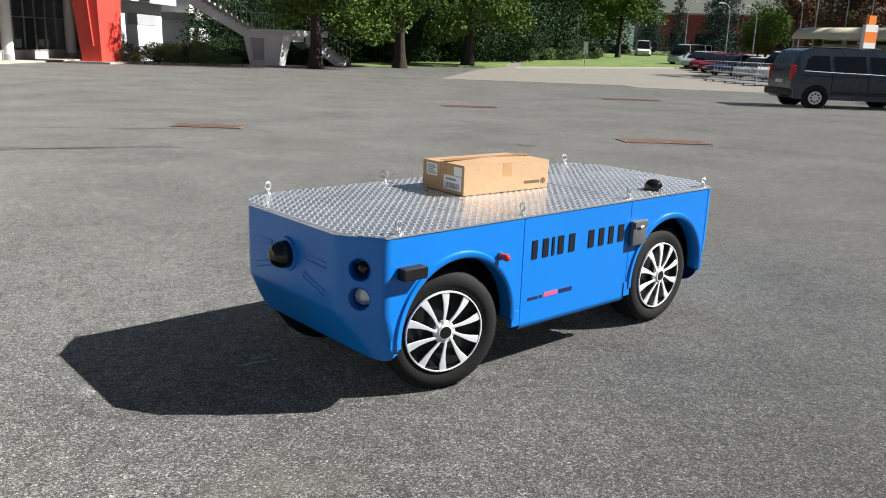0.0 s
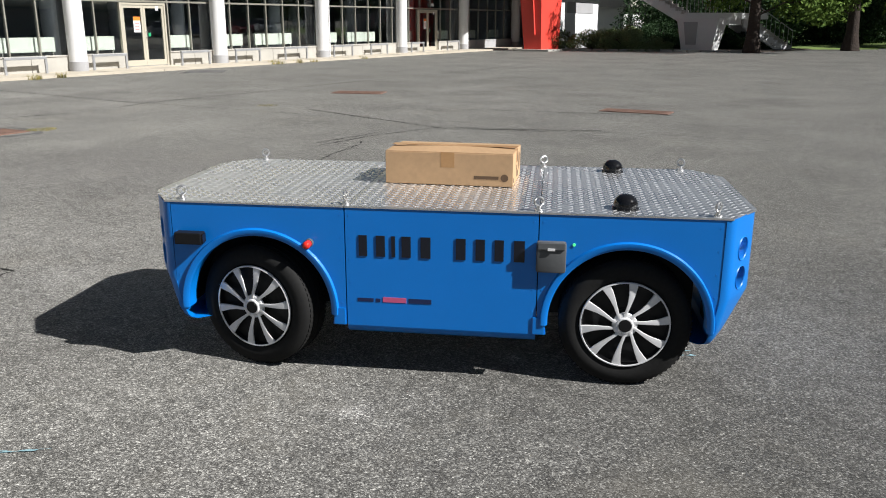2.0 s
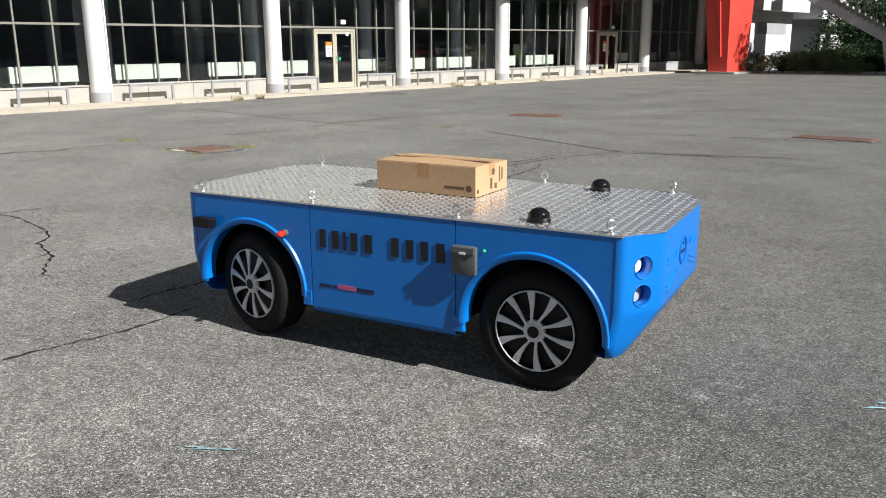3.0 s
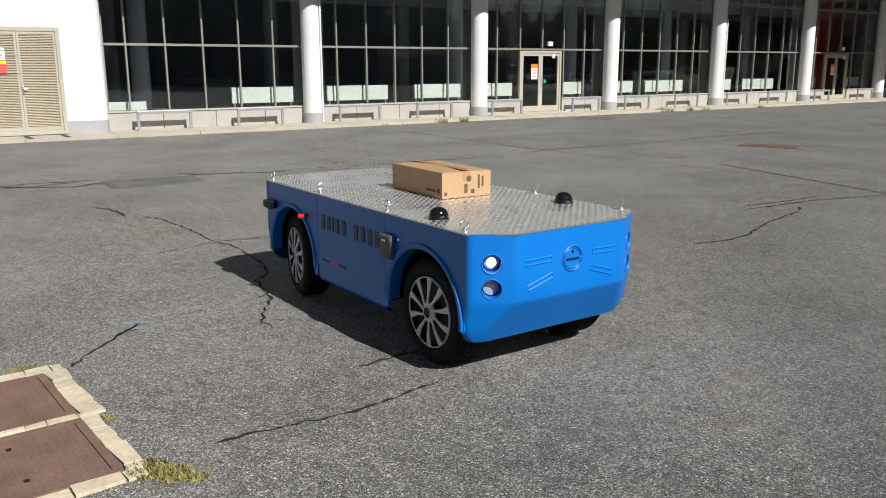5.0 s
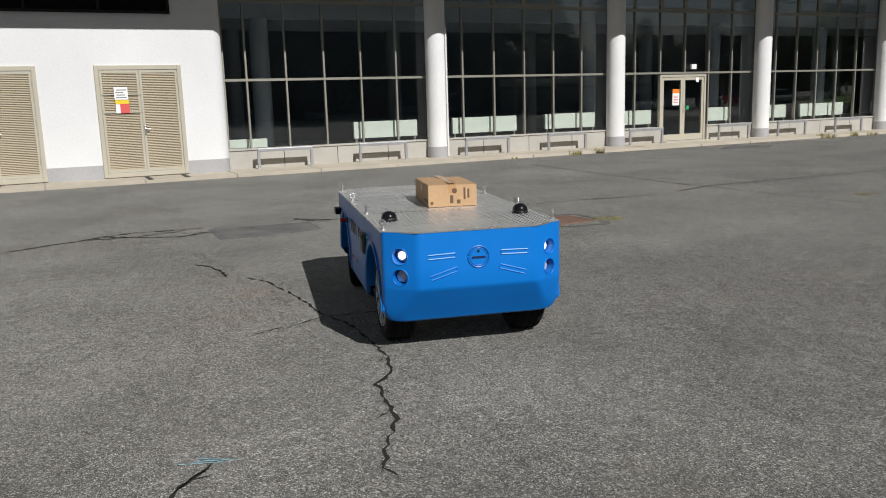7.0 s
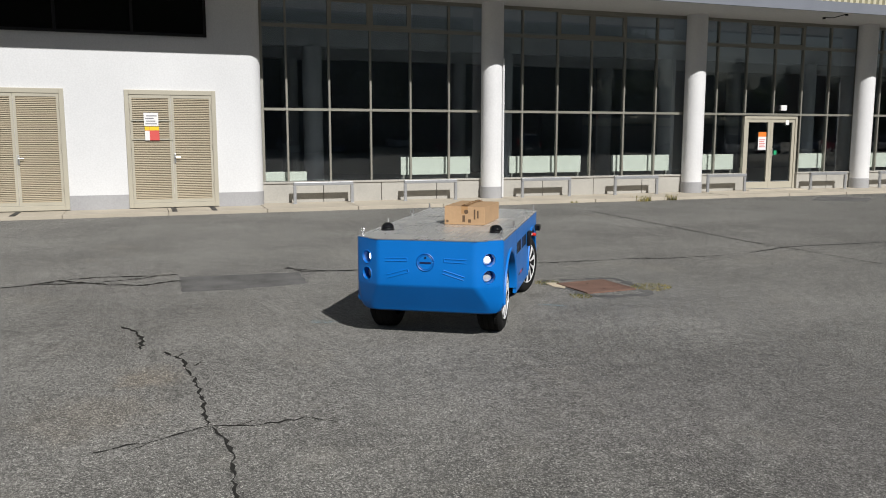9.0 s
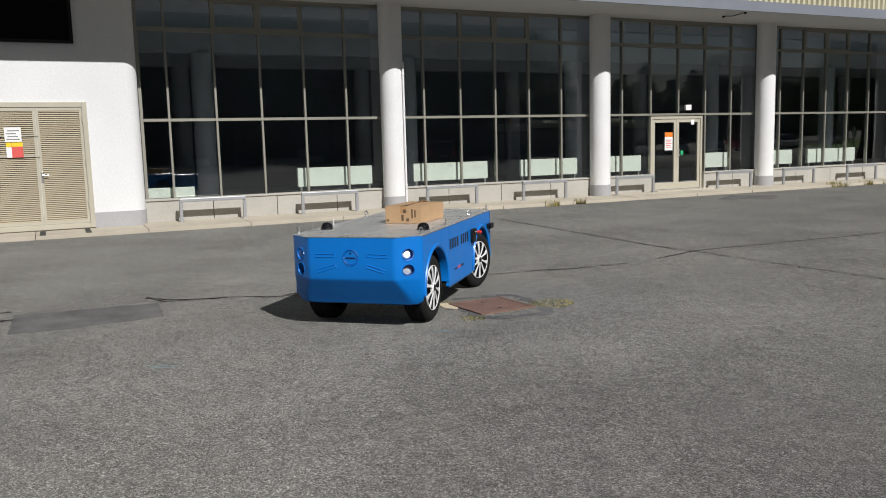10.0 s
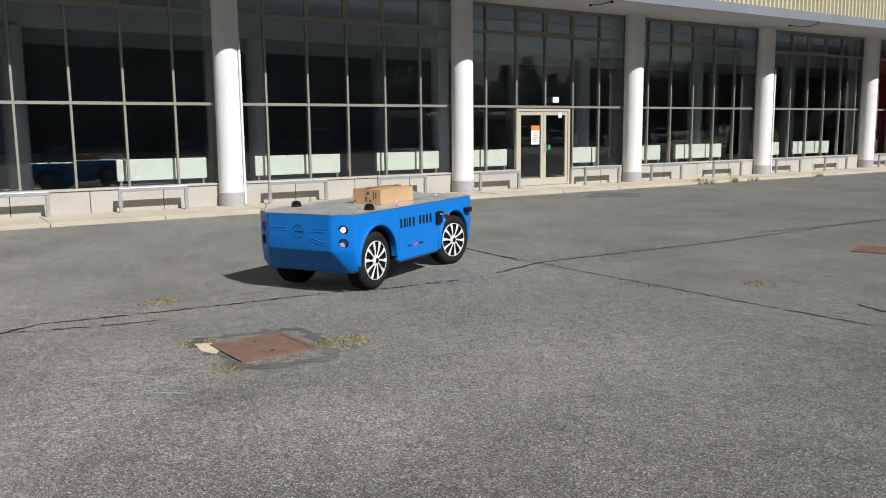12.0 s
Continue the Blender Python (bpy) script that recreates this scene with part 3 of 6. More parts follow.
def manhole(x, y, w, d, turn, label, surround=None, steel="rust_dark"):
    t = thing("manhole_cover", label, "manhole cover", pose(x, y, 0, 0, 0, turn))
    s = Shape(); s.box(-w / 2, w / 2, -d / 2, d / 2, -0.03, 0.014, 0.004)
    part("plate", s, steel, t)
    s = Shape()
    for i in range(int(w / 0.035)):
        for k in range(int(d / 0.035)):
            u, v = -w / 2 + 0.03 + 0.035 * i, -d / 2 + 0.03 + 0.035 * k
            if u < w / 2 - 0.02 and v < d / 2 - 0.02:
                s.box(u - 0.01, u + 0.01, v - 0.003, v + 0.003, 0.0135, 0.0165)
    tagged(part("rib", s, steel, t), kind="stuff")
    s = Shape()
    for a in (-1, 1):
        s.box(a * (w / 2 + 0.022) - 0.02, a * (w / 2 + 0.022) + 0.02, -d / 2 - 0.04, d / 2 + 0.04, -0.03, 0.016)
        s.box(-w / 2, w / 2, a * (d / 2 + 0.022) - 0.02, a * (d / 2 + 0.022) + 0.02, -0.03, 0.016)
    part("rim", s, steel, t, "dark rusted rim")
    for a in (-1, 1):
        part("lifting_eye", Shape().cyl((a * w * 0.3, 0, 0.012), (a * w * 0.3, 0, 0.0175), 0.013, n=12), "black", t)
    if surround:
        for x0, x1, y0, y1 in surround:
            along = (x1 - x0) > (y1 - y0)
            a, b = (x0, x1) if along else (y0, y1)
            while a < b - 0.02:
                e = min(b, a + rng.uniform(0.09, 0.24))
                j = [rng.uniform(-0.012, 0.012) for _ in range(4)]
                s = Shape(); top = 0.012 + rng.uniform(-0.004, 0.006)
                if along:
                    s.prism([(a, y0 + j[0]), (e - 0.008, y0 + j[1]), (e - 0.008 + j[3], y1 + j[2]), (a + j[0], y1 + j[3])], -0.03, top)
                else:
                    s.prism([(x0 + j[0], a), (x1 + j[1], a + j[2]), (x1 + j[3], e - 0.008), (x0 + j[2], e - 0.008)], -0.03, top)
                part("concrete_block", s, "surround", t, "broken pale concrete edging")
                a = e
    return t


manhole(-9.5, 4.13, 0.53, 0.53, 4, "rusty steel manhole cover sunk in the asphalt beside dry weeds", steel="rust")
crack([(-10.0, 3.72), (-9.0, 3.86), (-8.95, 4.5), (-9.9, 4.62), (-10.05, 3.75)], 0.07, "patch", 0.03, 0.003, 0.05)
part("concrete_fragment", Shape().prism([(-9.9, 3.72), (-9.84, 3.84), (-9.6, 3.82), (-9.52, 3.77), (-9.66, 3.7)], -0.02, 0.008), "surround", ground, "broken pale concrete beside the cover")
manhole(-9.15, 12.7, 1.1, 0.55, 20, "rusty manhole cover lying in the asphalt", steel="rust")
manhole(-2.32, 12.1, 1.2, 0.42, 3, "long rusty manhole cover with a dark crack beside it", steel="rust")
manhole(5.75, 12.4, 0.75, 0.5, 12, "rusty manhole cover, one of a pair", steel="rust")
manhole(6.6, 12.45, 0.7, 0.5, 4, "rusty manhole cover, one of a pair", steel="rust")
manhole(2.5, 19.5, 1.4, 0.45, 10, "far rusty manhole cover in the asphalt", steel="rust")
manhole(8.0, 25.5, 2.0, 0.5, 8, "thin rusty drain cover in the asphalt", steel="rust")
manhole(-3.2, -2.4, 0.58, 0.6, 4, "brown steel cover in a cracked pale concrete frame", [(-0.44, -0.335, -0.5, 0.455), (0.34, 0.385, -0.5, 0.34), (-0.335, 0.385, 0.345, 0.455)], "rust")
manhole(-2.46, -2.35, 0.58, 0.6, 4, "brown steel cover beside its twin in pale concrete", [(0.335, 0.41, -0.5, 0.42), (-0.35, 0.335, 0.345, 0.42)], "rust")
tufts("weeds", [(-9.3, 4.7, 0, 0.22, 260, 0.022), (-9.1, 3.72, 0, 0.12, 100, 0.02), (-9.9, 3.75, 0, 0.15, 140, 0.02),
                (-3.72, -2.15, 0, 0.09, 160, 0.018), (-3.8, -2.6, 0, 0.1, 160, 0.018), (-3.3, -1.92, 0, 0.05, 40, 0.012), (-2.12, -1.9, 0, 0.09, 260, 0.03), (-2.03, -1.82, 0, 0.08, 240, 0.025), (-1.95, -1.75, 0, 0.05, 100, 0.02), (-2.75, -1.93, 0, 0.05, 60, 0.014), (-11.7, 3.9, 0, 0.2, 120, 0.03), (-8.9, 9.3, 0, 0.2, 80, 0.03), (3.5, 11.0, 0, 0.2, 80, 0.03)], "dry yellow weeds in the asphalt joints")
tufts("kerb_weeds", [(-19.5, 11.3, 0, 0.25, 110, 0.16), (-19.5, 12.2, 0, 0.15, 60, 0.2), (-19.5, 9.4, 0, 0.1, 30, 0.1), (-19.5, 21.4, 0, 0.3, 110, 0.2), (-19.5, 22.7, 0, 0.2, 60, 0.18),
                     (-19.5, 23.6, 0, 0.2, 60, 0.15), (-19.5, 27.0, 0, 0.25, 70, 0.15)], "green and yellow weeds along the pavement edge")

# ---- the glazed building ----
COLS = [7.78, 13.8, 19.85, 25.95, 32.2, 38.5, 45.18]
END = 49.0
WALL = -21.15
PAVE_EDGE = -19.5

s = Shape()
y = -14.0
while y < 48:
    s.box(-21.3, PAVE_EDGE + rng.uniform(-0.01, 0.01), y, y + 1.99, -0.05, 0.075 + rng.uniform(-0.006, 0.006), 0.008)
    y += 2.0
pavement = tagged(part("pavement", s, "pave"), "pale worn paving strip along the glazed facade", "pavement", kind="structure")

s = Shape()
s.box(-34, WALL + 0.1, 2.0, END, -0.05, 0.1)
tagged(part("floor", s, "interior_floor"), "dark hall floor behind the glass", "floor", kind="structure")
s = Shape()
s.box(-34.3, -34, -12, END, 0, 4.85)
s.box(-34, WALL, END, END + 0.3, 0, 4.85)
s.box(-34, -20.9, 1.6, 1.8, 0, 4.85)
tagged(part("wall_back", s, "interior"), "dark back wall of the hall", "wall", kind="structure")
s = Shape()
s.box(-34.3, -18.92, -14, END + 0.3, 4.85, 5.0)
hall = Shape()
hall.box(-33.99, WALL - 0.07, 1.81, END - 0.01, 4.8, 4.846)
tagged(part("ceiling_hall", hall, "interior"), "dim grey ceiling inside the hall", "ceiling", kind="structure")
for x_ in (-25.6, -29.6):
    tagged(part("trim_beam", Shape().box(x_ - 0.18, x_ + 0.18, 1.82, END - 0.02, 4.15, 4.798), "interior_col"), "grey concrete beam under the hall ceiling", "beam", kind="structure")
tagged(part("ceiling", s, "soffit"), "pale grey painted soffit over the pavement and hall", "ceiling", kind="structure")
s = Shape()
s.box(-18.92, -18.86, -14, END + 0.3, 4.80, 5.06)
tagged(part("trim", s, "fascia_edge"), "grey metal flashing along the soffit edge", "trim", kind="structure")
s = Shape()
s.box(-34.3, -18.95, -14, END + 0.3, 5.0, 8.0)
y = -14.0
while y < END:
    s.prism([(-18.95, y), (-18.88, y + 0.03), (-18.88, y + 0.09), (-18.95, y + 0.12)], 5.06, 8.0)
    y += 0.2
tagged(part("wall_upper", s, "fascia"), "cream ribbed metal cladding above the soffit", "wall", kind="structure")


def sill_wall(y0, y1):
    s = Shape()
    n = max(1, round((y1 - y0) / 1.5))
    for i in range(n):
        a, b = y0 + (y1 - y0) * i / n, y0 + (y1 - y0) * (i + 1) / n
        s.box(WALL - 0.12, WALL + 0.16, a + 0.006, b - 0.006, 0.02, 0.52, 0.01)
    s.box(WALL - 0.1, WALL + 0.19, y0, y1, 0.522, 0.56, 0.006)
    return s


unit_pane = Shape().box(-0.004, 0.004, -0.5, 0.5, -0.5, 0.5)
first_pane = None
DOORS = {1: 15.7, 4: 34.1}


def window_bay(index, y0, y1):
    """One bay of glazing between two columns."""
    global first_pane
    bay = thing("window_%d" % (index + 2), "tall aluminium-framed shop glazing over a pale concrete sill, dark hall behind", "window", kind="structure")
    lines = [v for v in [2.73 + i for i in range(30)] if y0 + 0.35 < v < y1 - 0.3] if y0 < 31 else [y0 + (y1 - y0) * i / 6 for i in range(1, 6)]
    door = DOORS.get(index)
    spans = [(y0, y1)] if not door else [(y0, door), (door + 1.9, y1)]
    for a, b in spans:
        part("window_sill", sill_wall(a, b), "plinth" if index > 4 else "concrete", bay, "grey sill panels" if index > 4 else "pale concrete sill panels")
    for v in lines:
        low = 0.56
        if door and door - 0.2 < v < door + 2.0:
            low = 2.21
        part("mullion", Shape().box(WALL - 0.05, WALL + 0.05, v - 0.022, v + 0.022, low, 4.82), "frame", bay)
    part("mullion", Shape().box(WALL - 0.05, WALL + 0.04, y1 - 0.1, y1 - 0.04, 0.56, 4.82), "frame", bay)
    part("mullion", Shape().box(WALL - 0.05, WALL + 0.04, y0 + 0.04, y0 + 0.1, 0.56, 4.82), "frame", bay)
    for z, h in ((2.235, 0.03), (4.13, 0.04), (4.81, 0.04)):
        part("transom", Shape().box(WALL - 0.045, WALL + 0.056, y0 + 0.1, y1 - 0.1, z - h, z + h), "frame", bay)
    edges = [y0 + 0.07] + lines + [y1 - 0.07]
    for a, b in list(zip(edges, edges[1:]))[2:4]:  # two opening top lights
        sash = Shape()
        sash.box(WALL - 0.03, WALL + 0.045, a + 0.024, a + 0.075, 4.175, 4.765); sash.box(WALL - 0.03, WALL + 0.045, b - 0.075, b - 0.024, 4.175, 4.765)
        sash.box(WALL - 0.03, WALL + 0.045, a + 0.075, b - 0.075, 4.175, 4.225); sash.box(WALL - 0.03, WALL + 0.045, a + 0.075, b - 0.075, 4.715, 4.765)
        part("sash_frame", sash, "frame", bay)
    for a, b in zip(edges, edges[1:]):
        for z0, z1 in ((0.56, 2.235), (2.235, 4.13), (4.13, 4.81)):
            if z0 < 1 and door and door - 0.1 < (a + b) / 2 < door + 2.0:
                continue
            if z0 < 1 and door and (a < door < b or a < door + 1.9 < b):
                if a < door < b:
                    b2, a2 = door, a
                else:
                    a2, b2 = door + 1.9, b
            else:
                a2, b2 = a, b
            m = Matrix.LocRotScale((WALL, (a2 + b2) / 2, (z0 + z1) / 2), Euler((0, radians(rng.uniform(-0.15, 0.15)), radians(rng.uniform(-0.15, 0.15)))), (1, b2 - a2 - 0.01, z1 - z0 - 0.01))
            if first_pane is None:
                first_pane = part("pane", unit_pane, "glass", bay, m=m)
                first_pane.visible_shadow = False
            else:
                q = share(first_pane, m, bay); q.visible_shadow = False
    return bay


bays = [(2.1, COLS[0])] + list(zip(COLS, COLS[1:])) + [(COLS[-1], END)]
for i_, (a_, b_) in enumerate(bays):
    window_bay(i_ - 1, a_, b_)


def glazed_door(number, y0):
    w, h = 1.9, 2.08
    t = thing("door_%d" % number, "closed beige aluminium double door with dark glass", "door", pose(WALL + 0.03, y0, 0.1), kind="structure")
    s = Shape()
    s.box(-0.06, 0.05, 0, 0.07, 0, h); s.box(-0.06, 0.05, w - 0.07, w, 0, h); s.box(-0.06, 0.05, 0.07, w - 0.07, h - 0.07, h)
    part("door_frame", s, "door_frame", t)
    for k in (0, 1):
        a, b = 0.075 + k * (w / 2 - 0.073), w / 2 - 0.003 + k * (w / 2 - 0.072)
        s = Shape()
        s.box(-0.03, 0.03, a, a + 0.09, 0.01, h - 0.075); s.box(-0.03, 0.03, b - 0.09, b, 0.01, h - 0.075)
        s.box(-0.03, 0.03, a + 0.09, b - 0.09, 0.01, 0.2); s.box(-0.03, 0.03, a + 0.09, b - 0.09, h - 0.17, h - 0.075)
        leaf = part("leaf", s, "door_frame", t)
        g = part("pane", Shape().box(-0.006, 0.006, a + 0.09, b - 0.09, 0.2, h - 0.17), "glass", leaf)
        g.visible_shadow = False
    s = Shape(); s.tube([(0.03, w / 2 + 0.06, 0.95), (0.09, w / 2 + 0.06, 0.95), (0.09, w / 2 + 0.06, 1.15), (0.03, w / 2 + 0.06, 1.15)], 0.012)
    part("handle", s, "chrome", t, "steel pull handle")
    s = Shape(); s.box(0.034, 0.037, 0.52, 0.80, 1.12, 1.63)
    notice = part("notice", s, "paper", t, "white and orange paper notice")
    part("header", Shape().box(0.0375, 0.039, 0.52, 0.80, 1.5, 1.63), "orange", notice)
    s = Shape()
    for i in range(5):
        s.box(0.0375, 0.039, 0.56, 0.76 - 0.03 * (i % 2), 1.2 + 0.05 * i, 1.22 + 0.05 * i)
    part("writing", s, "sign_red", notice)
    part("sticker", Shape().box(0.034, 0.036, 1.48, 1.6, 1.84, 1.98), "paper", t, "small white sticker")
    part("sticker", Shape().box(0.034, 0.036, 1.1, 1.2, 0.98, 1.1), "green_print", t, "small green sticker")
    part("lamp_box", Shape().box(0.05, 0.11, 1.22, 1.42, 2.25, 2.4), "paper", t, "small white box over the door")
    part("step", Shape().box(-0.1, 0.5, -0.1, w + 0.1, -0.06, -0.005, 0.01), "pave", t)
    return t


glazed_door(1, DOORS[1])
glazed_door(2, DOORS[4])


def column(y, pipe):
    t = thing("column", "round white-painted concrete column with a grey base", "column", pose(-20.86, y, 0), group="facade columns")
    part("shaft", Shape().lathe([(0.275, 0.36), (0.275, 4.85)], 40), "column", t, smooth=40)
    part("base", Shape().lathe([(0.29, 0.05), (0.29, 0.36), (0.27, 0.37)], 40), "plinth", t, "grey painted base", smooth=40)
    if pipe:
        s = Shape(); s.cyl((0.24, 0.2, 0.1), (0.24, 0.2, 3.5), 0.025, n=10)
        for z in (0.6, 1.5, 2.4, 3.2):
            s.cyl((0.24, 0.2, z), (0.24, 0.2, z + 0.04), 0.034, n=10)
        part("conduit", s, "column", t)
    return t


for i_, y_ in enumerate(COLS):
    column(y_, i_ in (0, 3))


def guard_rail(y0, y1):
    t = thing("guard_rail", "low galvanised steel hoop rail in front of the glazing", "railing", pose(-20.62, (y0 + y1) / 2, 0.07), group="hoop rails")
    h = (y1 - y0) / 2
    part("rail", Shape().box(-0.045, 0.045, -h, h, 0.42, 0.5, 0.012), "galv", t)
    first = part("post", Shape().box(-0.03, 0.03, -0.035, 0.035, 0, 0.42, 0.01), "galv", t, m=pose(0, -h + 0.03, 0))
    share(first, pose(0, h - 0.03, 0))
    foot = part("foot_plate", Shape().box(-0.06, 0.06, -0.05, 0.05, 0, 0.012), "galv", t, m=pose(0, -h + 0.03, 0))
    share(foot, pose(0, h - 0.03, 0))


for a_, b_ in [(2.75, 4.15), (5.4, 6.75), (8.5, 9.9), (11.2, 12.55), (14.15, 15.45), (17.75, 19.1), (20.4, 21.75), (23.2, 24.6), (26.4, 27.8), (29.2, 30.6), (32.7, 33.9), (36.3, 37.6)]:
    guard_rail(a_, b_)

# low pale panels and columns inside
for a_, b_, z0_, z1_ in [(2.2, 3.2, 0.56, 0.78), (5.55, 7.4, 0.66, 1.1), (8.5, 10.6, 0.66, 1.1), (11.6, 13.4, 0.66, 1.1), (14.1, 15.6, 0.66, 1.1), (17.75, 18.9, 0.66, 1.1), (20.1, 21.6, 0.66, 1.1),
                         (22.3, 24.5, 0.66, 1.1), (26.1, 27.6, 0.66, 1.1), (28.4, 30.6, 0.66, 1.1), (32.6, 33.9, 0.66, 1.1), (36.3, 37.6, 0.66, 1.1), (39.0, 40.8, 0.66, 1.1), (42.6, 43.8, 0.66, 1.1)]:
    t_ = thing("radiator_panel", "pale green panel standing just inside the glass", "panel", pose(WALL - 0.25, (a_ + b_) / 2, 0.1), group="panels behind the glass")
    w_ = (b_ - a_) / 2
    part("sheet", Shape().box(-0.05, 0.04, -w_, w_, z0_ - 0.1, z1_ - 0.1, 0.01), "panel", t_)
    part("foot", Shape().box(-0.04, 0.03, -w_ + 0.05, -w_ + 0.1, 0, z0_ - 0.1), "frame", t_)
    part("foot", Shape().box(-0.04, 0.03, w_ - 0.1, w_ - 0.05, 0, z0_ - 0.1), "frame", t_)
inner = thing("hall_column", "pale round column standing inside the dim hall", "column", pose(-25.6, 10.2, 0.1), group="hall columns")
part("shaft", Shape().lathe([(0.28, 0), (0.28, 4.05)], 32), "interior_col", inner, smooth=40)
for k_ in range(-1, 7):
    if k_:
        copy_thing(inner, pose(-25.6, 10.2 + 6 * k_, 0.1))
for k_ in range(8):
    copy_thing(inner, pose(-29.6, 4.2 + 6 * k_, 0.1))


for pts_ in ([(-20.06, 25.97, 4.84), (-19.9, 26.2, 4.78), (-19.5, 26.1, 4.74), (-19.0, 25.9, 4.77), (-18.96, 25.75, 4.84)], [(-20.0, 17.3, 4.84), (-19.7, 17.33, 4.80), (-19.3, 17.38, 4.84)]):
    t_ = thing("cable", "loose dark cable sagging under the soffit", "cable")
    part("wire", Shape().tube(pts_, 0.012, 6), "black", t_)
    for p_ in (pts_[0], pts_[-1]):
        part("clip", Shape().box(p_[0] - 0.03, p_[0] + 0.03, p_[1] - 0.03, p_[1] + 0.03, 4.80, 4.849, 0.006), "black", t_)


# ---- the white block with the service doors ----
def white_block():
    r = 0.28
    arc = [(-20.56 - r + r * math.cos(a), 2.1 - r + r * math.sin(a)) for a in [math.pi / 2 * i / 8 for i in range(9)]]
    outline = [(-24.0, -14.0), (-20.56, -14.0)] + arc + [(-24.0, 2.1)]
    s = Shape(); s.prism(outline, 0.38, 4.85)
    wall = tagged(part("wall_white", s, "white", smooth=30), "white rendered wall with a rounded corner", "wall", kind="structure")
    grow = [(-24.0, -14.0), (-20.55, -14.0)] + [(x + 0.01, y_ + 0.01) for x, y_ in arc] + [(-24.0, 2.11)]
    part("plinth", Shape().prism(grow, 0.02, 0.38), "plinth", wall, "grey plinth band", smooth=30)
    win = thing("window_1", "long dark ribbon window high in the white wall", "window", kind="structure")
    fr = Shape()
    fr.box(-20.56, -20.50, -8.0, 0.95, 3.72, 3.78); fr.box(-20.56, -20.50, -8.0, 0.95, 4.78, 4.84)
    part("window_frame", fr, "black", win)
    for i in range(7):
        part("mullion", Shape().box(-20.56, -20.50, 0.89 - 1.47 * i, 0.95 - 1.47 * i, 3.78, 4.78), "black", win)
    for i in range(6):
        part("pane", Shape().box(-20.55, -20.52, 0.89 - 1.47 * (i + 1) + 0.06, 0.89 - 1.47 * i, 3.78, 4.78), "gloss_black", win)


white_block()


def louvred_door(number, y0, y1, notices):
    w, h = y1 - y0, 2.5
    t = thing("door_%d" % number, "closed beige metal double door with fine louvres", "door", pose(-20.56, y0, 0.09), kind="structure")
    s = Shape()
    s.box(-0.02, 0.05, 0, 0.09, 0, h, 0.006); s.box(-0.02, 0.05, w - 0.09, w, 0, h, 0.006); s.box(-0.02, 0.05, 0.09, w - 0.09, h - 0.1, h, 0.006); s.box(-0.02, 0.05, 0.09, w - 0.09, 0, 0.1, 0.006)
    part("door_frame", s, "door_frame", t)
    for k in (0, 1):
        a, b = (0.095, w / 2 - 0.004) if k == 0 else (w / 2 + 0.004, w - 0.095)
        s = Shape()
        s.box(-0.01, 0.035, a, a + 0.05, 0.105, h - 0.105); s.box(-0.01, 0.035, b - 0.05, b, 0.105, h - 0.105)
        s.box(-0.01, 0.035, a + 0.05, b - 0.05, 0.105, 0.17); s.box(-0.01, 0.035, a + 0.05, b - 0.05, h - 0.17, h - 0.105)
        leaf = part("leaf", s, "door_frame", t)
        # near-black sheet darkens the gaps between the slats by its colour
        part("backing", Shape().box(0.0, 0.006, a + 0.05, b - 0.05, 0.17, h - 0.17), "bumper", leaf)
        slat = None
        n = 58
        for i in range(n):
            z = 0.185 + (h - 0.37) * i / (n - 1)
            m = pose(0.02, (a + b) / 2, z, 0, 48, 0)
            if slat is None:
                slat = part("slat", Shape().box(-0.0185, 0.0185, -(b - a) / 2 + 0.05, (b - a) / 2 - 0.05, -0.003, 0.003), "louvre", leaf, m=m)
            else:
                share(slat, m)
        for z in (0.4, 1.25, 2.1):
            yy = a if k == 0 else b
            part("hinge", Shape().cyl((0.05, yy, z), (0.05, yy, z + 0.12), 0.014, n=8), "door_frame", t)
    part("handle", Shape().box(0.035, 0.06, w / 2 + 0.02, w / 2 + 0.06, 0.95, 1.15, 0.006).tube([(0.06, w / 2 + 0.04, 1.08), (0.1, w / 2 + 0.04, 1.08), (0.1, w / 2 + 0.15, 1.08)], 0.01), "chrome", t)
    if notices:
        for z in (1.46, 1.86):
            part("bar", Shape().box(0.045, 0.055, 0.11, w / 2 + 0.02, z - 0.015, z + 0.015), "door_frame", t)
        sign = part("notice", Shape().box(0.058, 0.062, 0.37, 0.66, 1.74, 2.02), "paper", t, "white notice with grey writing")
        s = Shape()
        for i in range(4):
            s.box(0.0625, 0.064, 0.4 + 0.02 * (i % 2), 0.63 - 0.03 * (i % 3), 1.78 + 0.055 * i, 1.80 + 0.055 * i)
        part("writing", s, "label_grey", sign)
        sign = part("warning_sign", Shape().box(0.058, 0.062, 0.38, 0.67, 1.44, 1.73), "sign_red", t, "yellow, white and red warning sign")
        part("field", Shape().box(0.0625, 0.064, 0.48, 0.67, 1.65, 1.73), "yellow", sign)
        part("field", Shape().box(0.0625, 0.064, 0.38, 0.475, 1.44, 1.64), "paper", sign)
        part("field", Shape().box(0.0625, 0.064, 0.38, 0.475, 1.65, 1.73), "yellow", sign)
    return t


louvred_door(3, -0.77, 1.09, True)
louvred_door(4, -3.82, -1.93, False)
for y_ in (0.12, 0.92, -2.9):
    t_ = thing("drain_channel", "narrow dark drain slot across the paving", "drain", pose(-20.0, y_, 0.078))
    part("grating", Shape().box(-0.45, 0.45, -0.05, 0.05, -0.02, 0.004), "bumper", t_)


# ---- the blue delivery vehicle ----
TOP = 0.82
HUB, WHEEL_R = 0.878, 0.302
ARCH = {1: 0.828, -1: -0.878}
